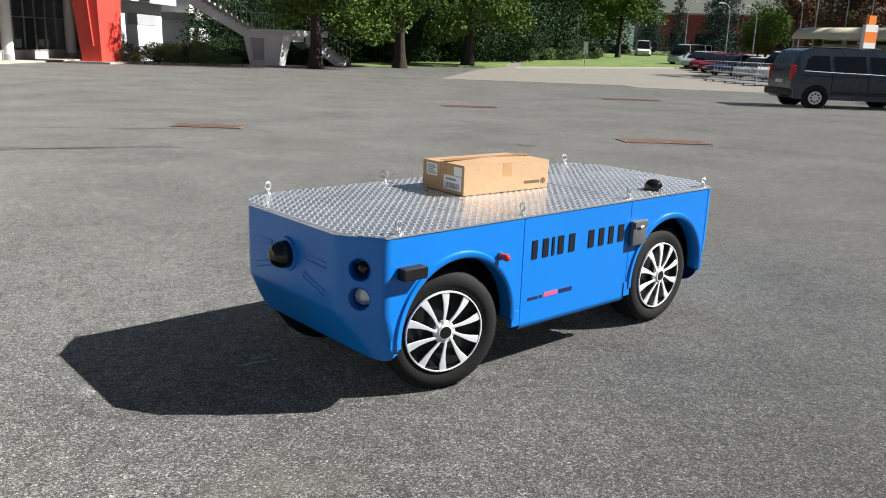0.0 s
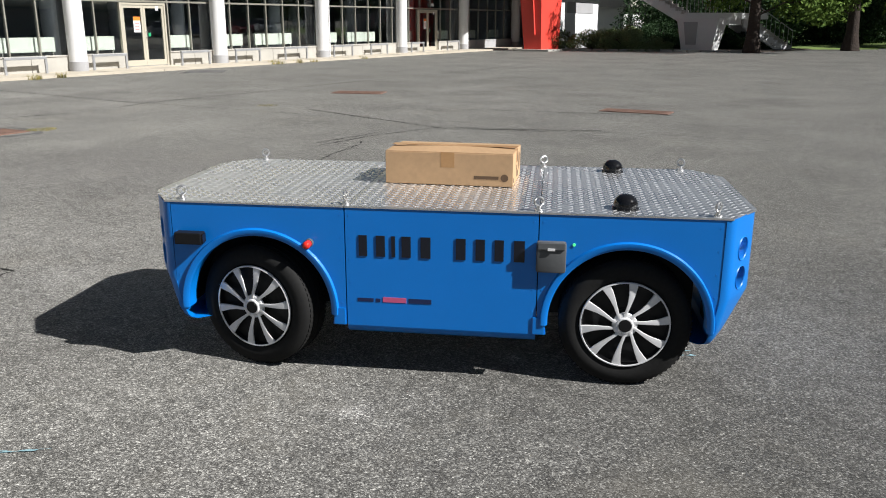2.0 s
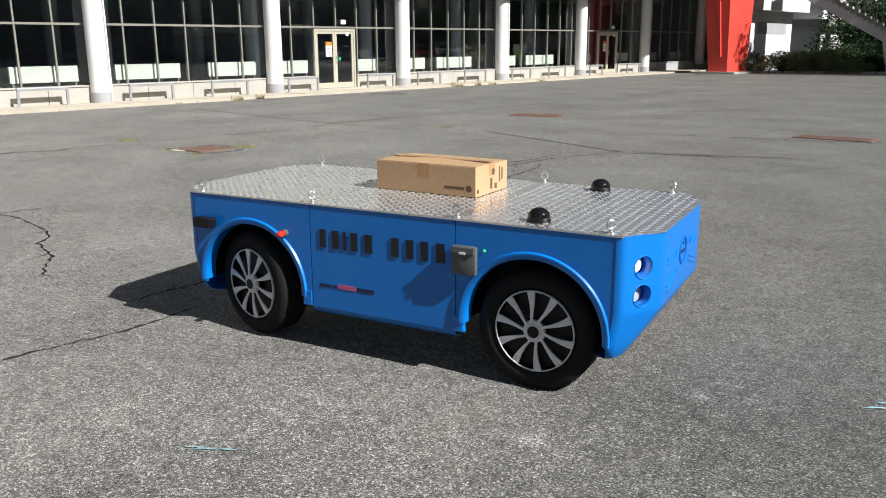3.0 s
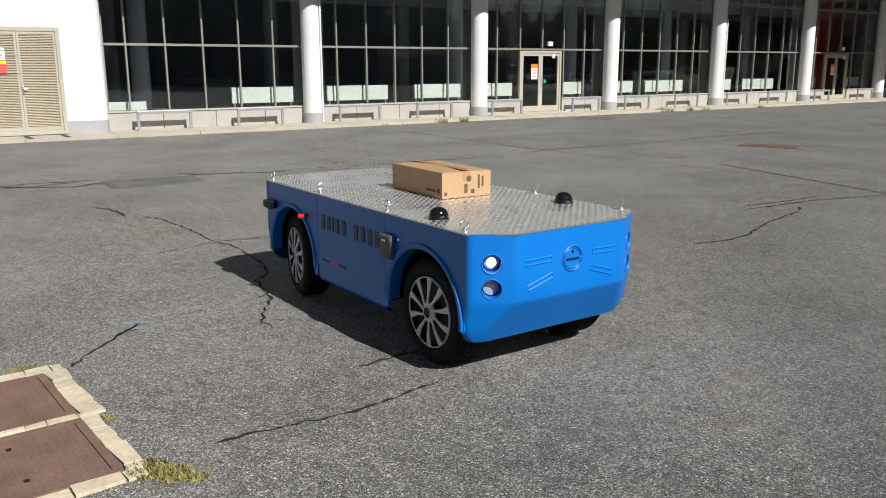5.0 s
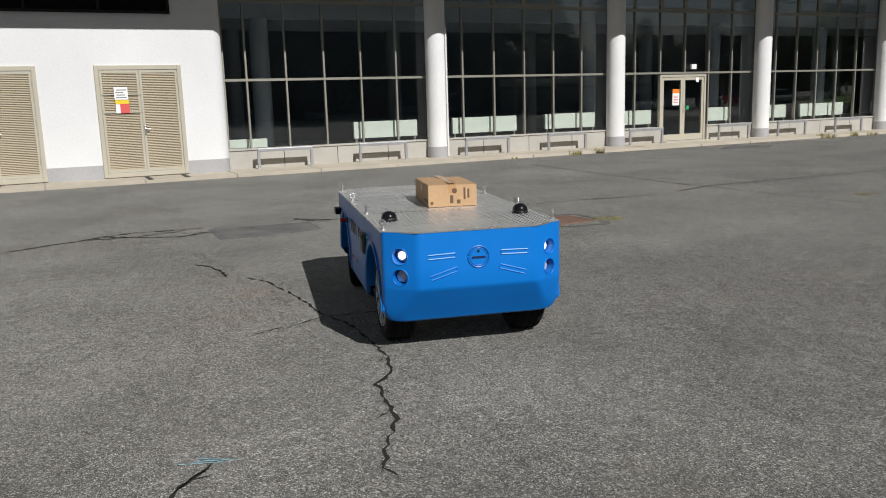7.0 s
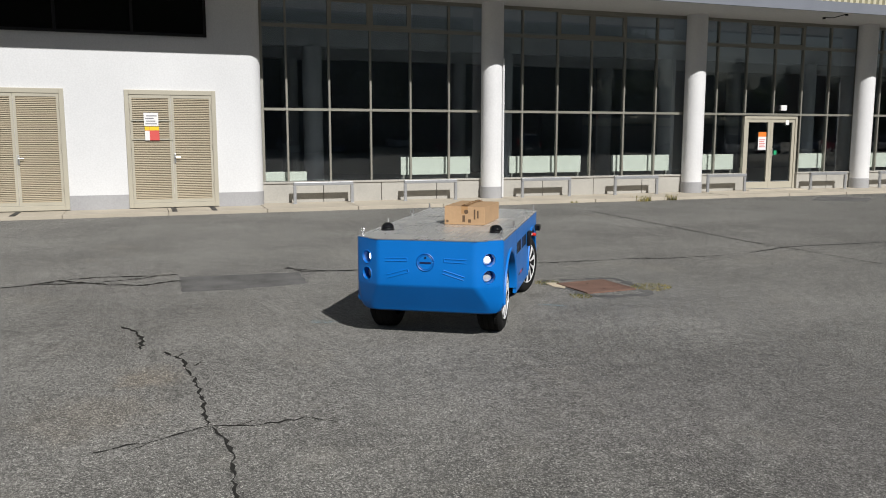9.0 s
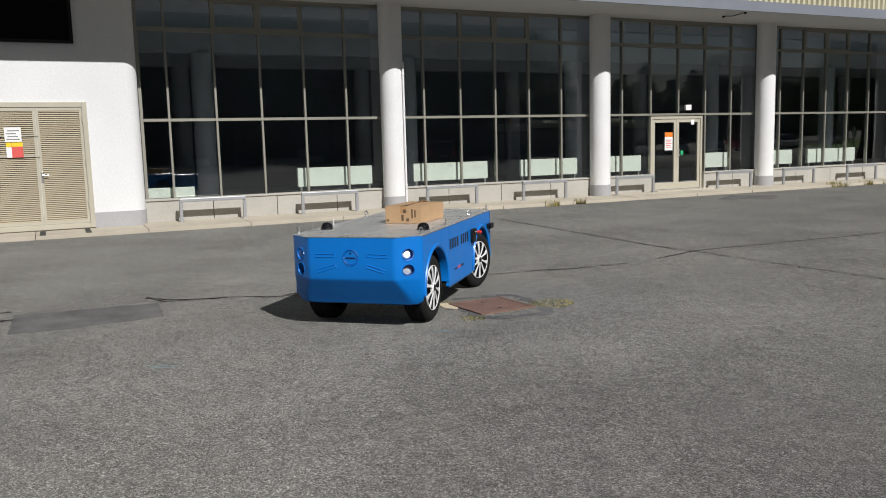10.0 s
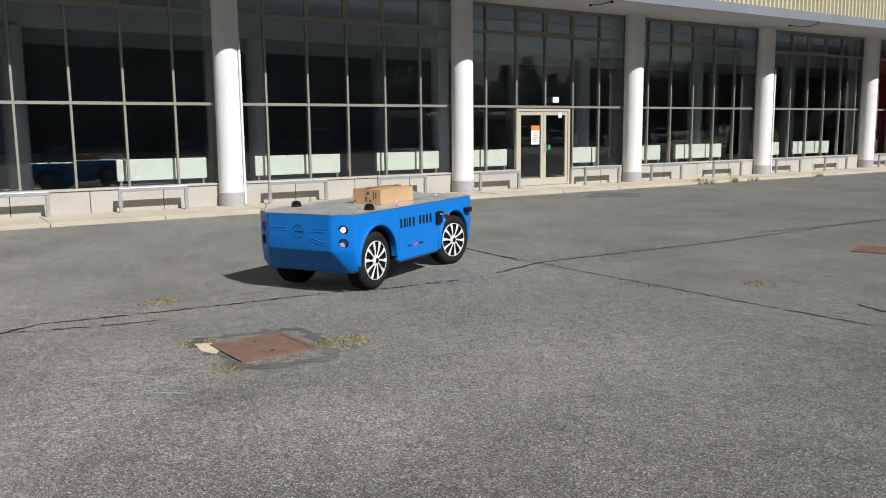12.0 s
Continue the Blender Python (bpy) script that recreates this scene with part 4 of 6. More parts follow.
ARCH_R, ARCH_Z = 0.362, 0.318


def fillet(points, radius, n=4):
    out = []
    for i, p in enumerate(points):
        if i in (0, len(points) - 1):
            out.append(p); continue
        p, a, b = Vector(p), Vector(points[i - 1]), Vector(points[i + 1])
        u, v = (a - p).normalized(), (b - p).normalized()
        s, e = p + u * radius, p + v * radius
        for j in range(n + 1):
            f = j / n
            out.append(tuple(s.lerp(p, f).lerp(p.lerp(e, f), f)))
    return out


def end_shell(flip, shift):
    """The moulded nose or tail: a chamfered wrap with a tucked chin and two round lamp recesses in each chamfer."""
    def at(x, y, z):
        return (-(x + shift), -y, z) if flip else (x, y, z)
    high = [(1.236, 0.60), (1.27, 0.60), (1.40, 0.39), (1.40, -0.39), (1.27, -0.60), (1.236, -0.60)]
    low = [(1.205, 0.60), (1.225, 0.595), (1.25, 0.51), (1.25, -0.51), (1.225, -0.595), (1.205, -0.60)]
    top = fillet(high, 0.03)
    bot = fillet(low, 0.03)

    def blend(f):
        return [(a[0] + (b[0] - a[0]) * f, a[1] + (b[1] - a[1]) * f) for a, b in zip(top, bot)]
    levels = [(TOP, 0.0), (0.735, 0.0), (0.6, 0.0), (0.468, 0.0), (0.452, 0.03), (0.435, 0.1), (0.35, 0.47), (0.29, 0.72), (0.25, 0.9), (0.228, 0.98), (0.215, 1.0)]
    rows = []
    for z, f in levels:
        row = blend(f)
        if z < 0.36:
            k = {0.35: 1.0, 0.29: 0.985, 0.25: 0.955, 0.228: 0.915, 0.215: 0.87}[z]
            row = [(x - (0.02 if z == 0.215 else 0), y * k) for x, y in row]
        rows.append([at(x, y, z) for x, y in row])
    s = Shape()
    V = [[s.bm.verts.new(p) for p in row] for row in rows]
    cups = []
    n = len(top)
    # the flat of each chamfer is the one long span between two rounded corners
    spans = [5, n - 7]
    for r in range(len(V) - 1):
        for i in range(n - 1):
            if r in (1, 2) and i in spans:
                q = (V[r][i], V[r][i + 1], V[r + 1][i + 1], V[r + 1][i])
                c = sum((v.co for v in q), Vector()) / 4
                ux = (q[1].co - q[0].co).normalized(); uz = Vector((0, 0, 1))
                ring = []
                m = 24
                for j in range(m):
                    a = math.pi * 2 * j / m + math.pi * 0.75
                    ring.append(s.bm.verts.new(c + ux * 0.05 * math.cos(a) + uz * 0.05 * math.sin(a)))
                for e in range(4):
                    # quarter of the ring nearest to each corner pair
                    part_ = [ring[(-e * 6 - j) % m] for j in range(7)]
                    s.bm.faces.new([q[e], q[(e + 1) % 4]] + list(reversed(part_)))
                nrm = ux.cross(uz)
                centre = Vector(at(0.9, 0, c.z))
                if (c - centre).dot(nrm) < 0:
                    nrm = -nrm
                cups.append((c, ux, nrm))
                continue
            s.bm.faces.new((V[r][i], V[r][i + 1], V[r + 1][i + 1], V[r + 1][i]))
    # underside lip
    under = [s.bm.verts.new((v.co.x * 0.93, v.co.y * 0.93, 0.225)) for v in V[-1]]
    for i in range(n - 1):
        s.bm.faces.new((V[-1][i], V[-1][i + 1], under[i + 1], under[i]))
    return s, cups


def torus_points(c, r, axis="y", n=20):
    c = Vector(c)
    out = []
    for i in range(n):
        a = 2 * math.pi * i / n
        out.append(c + (Vector((r * math.cos(a), 0, r * math.sin(a))) if axis == "y" else Vector((0, r * math.cos(a), r * math.sin(a)))))
    return out


def side_outline(x0, x1, arch):
    """Outline of a side panel in x and z; arch: centre x of the wheel opening."""
    if arch is None:
        return [(x0, TOP - 0.004), (x1, TOP - 0.004), (x1, 0.252), (x0, 0.252)]
    f = 1 if arch > 0 else -1
    a0, a1 = math.asin((0.285 - ARCH_Z) / ARCH_R), math.pi - math.asin((0.252 - ARCH_Z) / ARCH_R)
    pts = [(arch + f * ARCH_R * math.cos(a), ARCH_Z + ARCH_R * math.sin(a)) for a in [a0 + (a1 - a0) * i / 28 for i in range(29)]]
    outer, inner_ = (x0, x1) if abs(x0) > abs(x1) else (x1, x0)
    return [(inner_, TOP - 0.004), (outer, TOP - 0.004), (outer, 0.31), (outer - f * 0.012, 0.285)] + pts + [(inner_, 0.252)]


def letter_block(parent, x0, x1, z0, z1, y, outward, narrow=False):
    """A plain bar standing for one sign of the maker's name."""
    s = Shape()
    d = 0.004 * outward
    a, b = min(y, y + d), max(y, y + d)
    lo, hi = min(x0, x1), max(x0, x1)
    inset = 0 if narrow else (hi - lo) * 0.2
    s.box(lo + inset, hi - inset, a, b, z0, z1)
    return part("name_block", s, "text", parent)


def wheel(car, x, side):
    """Returns the wheel: its axle is y, its face looks to +y."""
    w = part("wheel", Shape().cyl((0, -0.16, 0), (0, -0.03, 0), 0.07, n=20), "black", car)
    prof = [(0.205, -0.195), (0.2228, -0.205), (0.2739, -0.2), (0.2918, -0.185), (0.299, -0.17), (0.3011, -0.155), (0.296, -0.152), (0.296, -0.147), (0.302, -0.144), (0.302, -0.112), (0.296, -0.109), (0.296, -0.103), (0.302, -0.1), (0.302, -0.068), (0.296, -0.065), (0.296, -0.06), (0.3011, -0.057), (0.299, -0.03), (0.2918, -0.018), (0.2739, -0.004), (0.2356, 0.0), (0.21, -0.012), (0.203, -0.03)]
    turn = Matrix.Rotation(radians(-90), 4, "X")
    ty = Shape(); ty.lathe([(r, z) for r, z in prof], 64, turn)
    part("tyre", ty, "rubber", w, "black road tyre", smooth=35)
    tread = Shape()
    for i in range(72):
        a = 2 * math.pi * i / 72
        for y_a, y_b, tilt in ((-0.028, -0.058, 0.02), (-0.172, -0.145, -0.02)):
            pts = [(0.2985 * math.cos(b), y_, 0.2985 * math.sin(b)) for b, y_ in ((a, y_a), (a + 0.05, y_a), (a + 0.05 + tilt, y_b), (a + tilt, y_b))]
            out = [(x * 1.0115, y_, z * 1.0115) for x, y_, z in pts]
            lo, hi = [tread.bm.verts.new(p) for p in pts], [tread.bm.verts.new(p) for p in out]
            tread.bm.faces.new(hi)
            for k in range(4):
                tread.bm.faces.new((lo[k], lo[(k + 1) % 4], hi[(k + 1) % 4], hi[k]))
    tagged(part("tread_block", tread, "rubber", w), kind="stuff")
    rim = Shape(); rim.lathe([(0.204, -0.15), (0.204, -0.012), (0.195, -0.004), (0.19, -0.03), (0.06, -0.035), (0.0, -0.035)], 48, turn)
    disc = part("wheel_cover", rim, "black", w, "black wheel cover with ten silver spokes", smooth=35)
    ring = Shape(); ring.lathe([(0.2045, -0.01), (0.203, 0.0), (0.198, 0.001), (0.196, -0.006)], 48, turn)
    part("cover_ring", ring, "silver", disc, smooth=40)
    for k in range(10):
        sp = Shape()
        rows = []
        for r, w_, z_, sk in ((0.03, 0.0075, 0.004, -0.008), (0.06, 0.0075, 0.005, -0.006), (0.10, 0.0095, 0.004, 0.0), (0.14, 0.0145, 0.002, 0.003), (0.175, 0.020, 0.0, 0.002), (0.198, 0.0235, -0.003, 0.0)):
            rows.append([(r, z_ - 0.006, sk - w_ * 0.92), (r, z_, sk - w_ * 0.82), (r, z_ + 0.001, sk), (r, z_, sk + w_ * 0.82), (r, z_ - 0.006, sk + w_ * 0.92)])
        sp.grid(rows)
        part("spoke", sp, "silver", disc, smooth=50, m=Matrix.Rotation(2 * math.pi * k / 10, 4, "Y"))
    hub = Shape(); hub.lathe([(0.039, -0.01), (0.039, 0.006), (0.036, 0.011), (0.031, 0.012), (0.03, 0.009), (0, 0.009)], 32, turn)
    part("hub_cap", hub, "silver", disc, "silver cap with a dark badge", smooth=40)
    part("cover_boss", Shape().lathe([(0.058, -0.012), (0.055, 0.001), (0.04, 0.004)], 32, turn), "silver", disc, smooth=40)
    bd = Shape(); bd.lathe([(0.0295, 0.0095), (0.028, 0.0135), (0, 0.014)], 24, turn)
    part("badge", bd, "black", disc)
    return w


def build_vehicle():
    car = thing("delivery_robot", "low blue driverless delivery cart with an aluminium tread-plate deck", "vehicle")
    # deck in three sheets
    plan = [(1.262, 0.602), (1.402, 0.395), (1.402, -0.395), (1.262, -0.602)]
    tail = [(-1.297, -0.602), (-1.437, -0.395), (-1.437, 0.395), (-1.297, 0.602)]
    part("deck_plate", Shape().prism([(0.405, 0.602)] + plan + [(0.405, -0.602)], TOP - 0.004, TOP + 0.004), "deck", car, "bright aluminium tread plate")
    part("deck_plate", Shape().box(-0.475, 0.402, -0.602, 0.602, TOP - 0.004, TOP + 0.004), "deck", car, "bright aluminium tread plate")
    part("deck_plate", Shape().prism([(-0.478, -0.602)] + tail + [(-0.478, 0.602)], TOP - 0.004, TOP + 0.004), "deck", car, "bright aluminium tread plate")
    # the raised bars of the tread plate, set crosswise in turn
    me = []
    fa = []
    step = 0.034
    diag = math.sqrt(0.5)
    for i in range(-100, 101):
        for j in range(-100, 101):
            x, y = (i - j) * step * diag * 1.02, (i + j) * step * diag * 1.02
            ax = abs(x + 0.0175)
            if abs(y) > 0.592 or ax > 1.41 or ax - 1.28 + (abs(y) - 0.6) * 0.68 > 0 or abs(x - 0.4035) < 0.012 or abs(x + 0.4765) < 0.012:
                continue
            a = radians(45 if (i + j) % 2 else -45)
            c, d = math.cos(a), math.sin(a)
            base = len(me)
            for u, v, z in ((-0.0175, 0, 0), (-0.007, -0.0055, 0), (0.007, -0.0055, 0), (0.0175, 0, 0), (0.007, 0.0055, 0), (-0.007, 0.0055, 0), (-0.009, 0, 0.0024), (0.009, 0, 0.0024)):
                me.append((x + u * c - v * d, y + u * d + v * c, TOP + 0.0041 + z))
            for f in ((0, 1, 6), (1, 2, 7, 6), (2, 3, 7), (3, 4, 7), (4, 5, 6, 7), (5, 0, 6)):
                fa.append([base + k for k in f])
    mesh = bpy.data.meshes.new("tread_bar")
    mesh.from_pydata(me, [], fa)
    mesh.materials.append(M["deck_bar"])
    bars = new("tread_bar", mesh)
    bars.parent = car
    tagged(bars, kind="stuff")
    # chassis and dark inside
    s = Shape(); s.box(-1.2, 1.18, -0.34, 0.34, 0.27, 0.78)
    s.box(-0.46, 0.42, -0.575, 0.575, 0.27, 0.8); s.box(-1.28, 1.22, -0.57, 0.57, 0.73, 0.81)
    part("chassis", s, "black", car)
    for x in (HUB, -HUB):
        part("axle", Shape().cyl((x, -0.45, WHEEL_R), (x, 0.45, WHEEL_R), 0.035, n=12), "black", car)
    for side in (1, -1):
        y0, y1 = 0.575 * side, 0.598 * side
        lo, hi = min(y0, y1), max(y0, y1)
        for x0, x1, arch in ((1.2345, 0.407, ARCH[1]), (0.4015, -0.4745, None), (-0.4795, -1.2695, ARCH[-1])):
            s = Shape(); s.prism(side_outline(x0, x1, arch), lo, hi, "y")
            pan = part("side_panel", s, "blue", car)
            if arch:
                lip = Shape()
                a0 = -0.05
                arcs = [a0 + (math.pi - 2 * a0) * i / 36 for i in range(37)]
                rows = []
                for r, dy in ((ARCH_R - 0.012, -0.07), (ARCH_R - 0.012, 0.004), (ARCH_R, 0.013), (ARCH_R + 0.018, 0.012), (ARCH_R + 0.024, 0.0)):
                    rows.append([(arch + r * math.cos(a), y1 + dy * side, ARCH_Z + r * math.sin(a)) for a in arcs])
                lip.grid(rows)
                part("arch_lip", lip, "blue", pan, smooth=50)
                well = Shape()
                well.grid([[(arch + (ARCH_R + 0.005) * math.cos(a), y_ * side, ARCH_Z + (ARCH_R + 0.005) * math.sin(a)) for a in arcs] for y_ in (0.33, 0.574)])
                part("wheel_well", well, "black", pan, smooth=50)
                for u in ((-1,) if arch > 0 else (1,)):
                    bl = Shape(); bl.box(arch + u * 0.39 - 0.028, arch + u * 0.39 + 0.028, min(y1, y1 + 0.006 * side), max(y1, y1 + 0.006 * side), 0.252, 0.335, 0.003)
                    part("corner_block", bl, "blue", pan)
            else:
                roll = Shape()
                roll.grid([[(x, (0.598 - 0.075 * (1 - math.cos(b))) * side, 0.254 - 0.05 * math.sin(b)) for x in (0.4015, -0.4745)] for b in [math.pi / 2 * i / 6 for i in range(7)]])
                part("sill_roll", roll, "blue", pan, smooth=50)
            sc = Shape()
            n = 5
            for i in range(n):
                for xx in (x0 - 0.018 * (1 if x0 > x1 else -1), x1 + 0.018):
                    z = 0.36 + 0.42 * i / (n - 1)
                    if arch and z < 0.7 and abs(xx - arch) < 0.36:
                        continue
                    sc.cyl((xx, y1, z), (xx, y1 + 0.0012 * side, z), 0.0045, n=8)
            tagged(part("screw", sc, "blue", pan), kind="stuff")
        # maker's name as plain blocks, reading forwards on either side
        z0, z1 = 0.592, 0.69
        widths = [0.066, 0.07, 0.018, 0.072, 0.078, None, 0.076, 0.072, 0.07, 0.082]
        total = sum(0.055 if w is None else w for w in widths) + 0.0165 * (len(widths) - 1)
        start = 0.352 if side > 0 else -0.46
        sgn = -1 if side > 0 else 1
        u = 0.0
        scale = (0.785 if side > 0 else 0.72) / total
        for w in widths:
            ww = 0.055 if w is None else w
            if w is not None:
                letter_block(car, start + sgn * u * scale, start + sgn * (u + ww) * scale, z0, z1, y1, side, w < 0.03)
            u += ww + 0.0165
        # small credit line: bars in navy and pink
        x = 0.35 if side > 0 else -0.30
        for w, h, mat in ((0.075, 0.016, "navy"), (0.02, 0.016, "navy"), (0.11, 0.024, "pink"), (0.105, 0.022, "navy")):
            xa, xb = x, x + sgn * w
            part("credit_bar", Shape().box(min(xa, xb), max(xa, xb), min(y1, y1 + 0.002 * side), max(y1, y1 + 0.002 * side), 0.372, 0.372 + h), mat, car)
            x = xb + sgn * 0.012
        # sensor box, red lamp, lock box
        s = Shape(); s.box(1.075, 1.205, min(y1, y1 + 0.055 * side), max(y1, y1 + 0.055 * side), 0.626, 0.682, 0.006)
        sensor = part("sensor_box", s, "black", car, "black boxed side sensor")
        part("window", Shape().box(1.068, 1.0745, min(y1 + 0.012 * side, y1 + 0.047 * side), max(y1 + 0.012 * side, y1 + 0.047 * side), 0.635, 0.675), "gloss_black", sensor)
        s = Shape(); s.cyl((0.572, y1, 0.645), (0.572, y1 + 0.02 * side, 0.645), 0.02, n=14)
        stop = part("button_base", s, "grey_plastic", car)
        part("button", Shape().cyl((0.572, y1 + 0.02 * side, 0.645), (0.572, y1 + 0.05 * side, 0.645), 0.017, n=14).ball((0.572, y1 + 0.05 * side, 0.645), 0.019, 6), "red_lamp", stop, "red emergency button", smooth=40)
        bx = (-0.60, -0.468) if side > 0 else (0.34, 0.47)
        mat = "grey_plastic" if side > 0 else "black"
        s = Shape(); s.box(bx[0], bx[1], min(y1, y1 + 0.034 * side), max(y1, y1 + 0.034 * side), 0.555, 0.70, 0.014)
        lock = part("switch_box", s, mat, car, "grey plastic switch box" if side > 0 else "black plastic switch box", smooth=40)
        part("lid", Shape().box(bx[0] + 0.006, bx[1] - 0.006, min(y1 + 0.034 * side, y1 + 0.041 * side), max(y1 + 0.034 * side, y1 + 0.041 * side), 0.664, 0.696, 0.003), mat, lock, "hinged lid")
        part("latch", Shape().box((bx[0] + bx[1]) / 2 - 0.016, (bx[0] + bx[1]) / 2 + 0.016, min(y1 + 0.041 * side, y1 + 0.046 * side), max(y1 + 0.041 * side, y1 + 0.046 * side), 0.662, 0.672), "silver", lock)
        if side > 0:
            part("led", Shape().cyl((-0.633, y1, 0.682), (-0.633, y1 + 0.004, 0.682), 0.007, n=10), "led", car)
    # nose and tail
    for flip, shift in ((False, 0.0), (True, 0.035)):
        shell, cups = end_shell(flip, shift)
        nose = part("tail_shell" if flip else "nose_shell", shell, "blue", car, smooth=28)
        f = -1 if flip else 1
        xf = (1.40 + (shift if flip else 0)) * f
        for c, ux, nrm in cups:
            up = c.z > 0.6
            z = nrm
            m = Matrix.Translation(c) @ z.to_track_quat("Z", "Y").to_matrix().to_4x4()
            cup = Shape(); cup.lathe([(0.0505, 0.0), (0.049, -0.004), (0.047, -0.07), (0.0, -0.07)], 28, m)
            hole = part("lamp_recess", cup, "blue_recess", nose, smooth=40)
            lip = Shape(); lip.lathe([(0.056, 0.0), (0.053, 0.004), (0.05, 0.0)], 28, m)
            part("recess_rim", lip, "blue", hole, smooth=60)
            lamp = Shape()
            if up and flip:
                lamp.lathe([(0.041, -0.068), (0.041, -0.054), (0.034, -0.046), (0.018, -0.041), (0.0, -0.04)], 24, m)
                part("headlamp", lamp, "paper", hole, "lit round white headlamp", smooth=40)
                b = Shape(); b.lathe([(0.026, -0.0435), (0.02, -0.039), (0.0, -0.038)], 20, m)
                part("headlamp_glow", b, "lamp_on", hole)
            elif up:
                lamp.lathe([(0.03, -0.068), (0.03, -0.03), (0.02, -0.02), (0.0, -0.018)], 20, m)
                part("camera_lens", lamp, "gloss_black", hole, "dark camera lens", smooth=40)
            else:
                lamp.lathe([(0.041, -0.068), (0.041, -0.048), (0.022, -0.041), (0.0, -0.039)], 20, m)
                part("reflector", lamp, "lens", hole, "clear ribbed reflector lamp", smooth=40)
        # whisker mouldings and the round badge or the scanner dome
        for u in (1, -1):
            for (ya, za), (yb, zb) in (((0.15, 0.665), (0.325, 0.66)), ((0.14, 0.575), (0.31, 0.525))):
                d = Vector((0, (yb - ya) * u, zb - za)); d.normalize()
                e = Vector((0, -d.z, d.y))
                for k in (-1, 1):
                    p, q = Vector((xf, ya * u, za)) + e * 0.013 * k, Vector((xf, yb * u, zb)) + e * 0.013 * k
                    part("moulding", Shape().tube([p, p.lerp(q, 0.5), q], 0.005, 6), "blue", nose)
                p, q = Vector((xf, ya * u, za)), Vector((xf, yb * u, zb))
                part("groove", Shape().tube([p - e * 0.013, p + e * 0.013], 0.005, 6), "blue", nose)
        if flip:
            part("badge_ring", Shape().tube([Vector((xf, 0, 0.645)) + Vector((0, 0.068 * math.cos(a), 0.068 * math.sin(a))) for a in [2 * math.pi * i / 32 for i in range(32)]], 0.006, 6, True), "blue_recess", nose)
            part("badge_ring", Shape().tube([Vector((xf, 0, 0.645)) + Vector((0, 0.056 * math.cos(a), 0.056 * math.sin(a))) for a in [2 * math.pi * i / 32 for i in range(32)]], 0.003, 6, True), "blue_recess", nose)
            part("badge_bar", Shape().box(xf - 0.003, xf + 0.002, -0.045, 0.045, 0.635, 0.648), "navy", nose)
            part("badge_dot", Shape().cyl((xf + 0.002, 0, 0.682), (xf - 0.004, 0, 0.682), 0.008, n=12), "text", nose)
        else:
            part("scanner_ring", Shape().lathe([(0.085, 0.0), (0.08, 0.012), (0.068, 0.014)], 32, pose(xf, 0, 0.645, 0, 90, 0)), "blue", nose, smooth=40)
            part("scanner_dome", Shape().lathe([(0.066, 0.0), (0.066, 0.035), (0.06, 0.06), (0.045, 0.082), (0.024, 0.095), (0, 0.1)], 32, pose(xf, 0, 0.645, 0, 90, 0)), "gloss_black", nose, "glossy black scanner dome", smooth=60)
    # eye bolts and antenna domes
    for x, turn in ((1.186, 20), (0.401, 75), (-0.472, 10), (-1.237, 50)):
        for side in (1, -1):
            a = turn * side + (30 if side < 0 else 0)
            s = Shape()
            s.cyl((0, 0, 0.0), (0, 0, 0.012), 0.017, n=16); s.cyl((0, 0, 0.012), (0, 0, 0.026), 0.009, n=12)
            s.tube(torus_points((0, 0, 0.044), 0.0195), 0.0054, 8, True)
            part("eye_bolt", s, "chrome", car, "zinc lifting eye bolt", smooth=40, m=pose(x, 0.572 * side, TOP + 0.003, 0, 0, a))
    for side in (1, -1):
        s = Shape(); s.lathe([(0.059, 0.0), (0.059, 0.008), (0.054, 0.01), (0.055, 0.026), (0.049, 0.044), (0.036, 0.058), (0.018, 0.066), (0, 0.068)], 28)
        part("antenna_dome", s, "gloss_black", car, "black plastic antenna dome", smooth=50, m=pose(-0.855, 0.47 * side, TOP + 0.003))
    wheels = []
    for x in (HUB, -HUB):
        for side in (1, -1):
            wheels.append((wheel(car, x, side), x, side))
    return car, wheels


vehicle, wheels = build_vehicle()


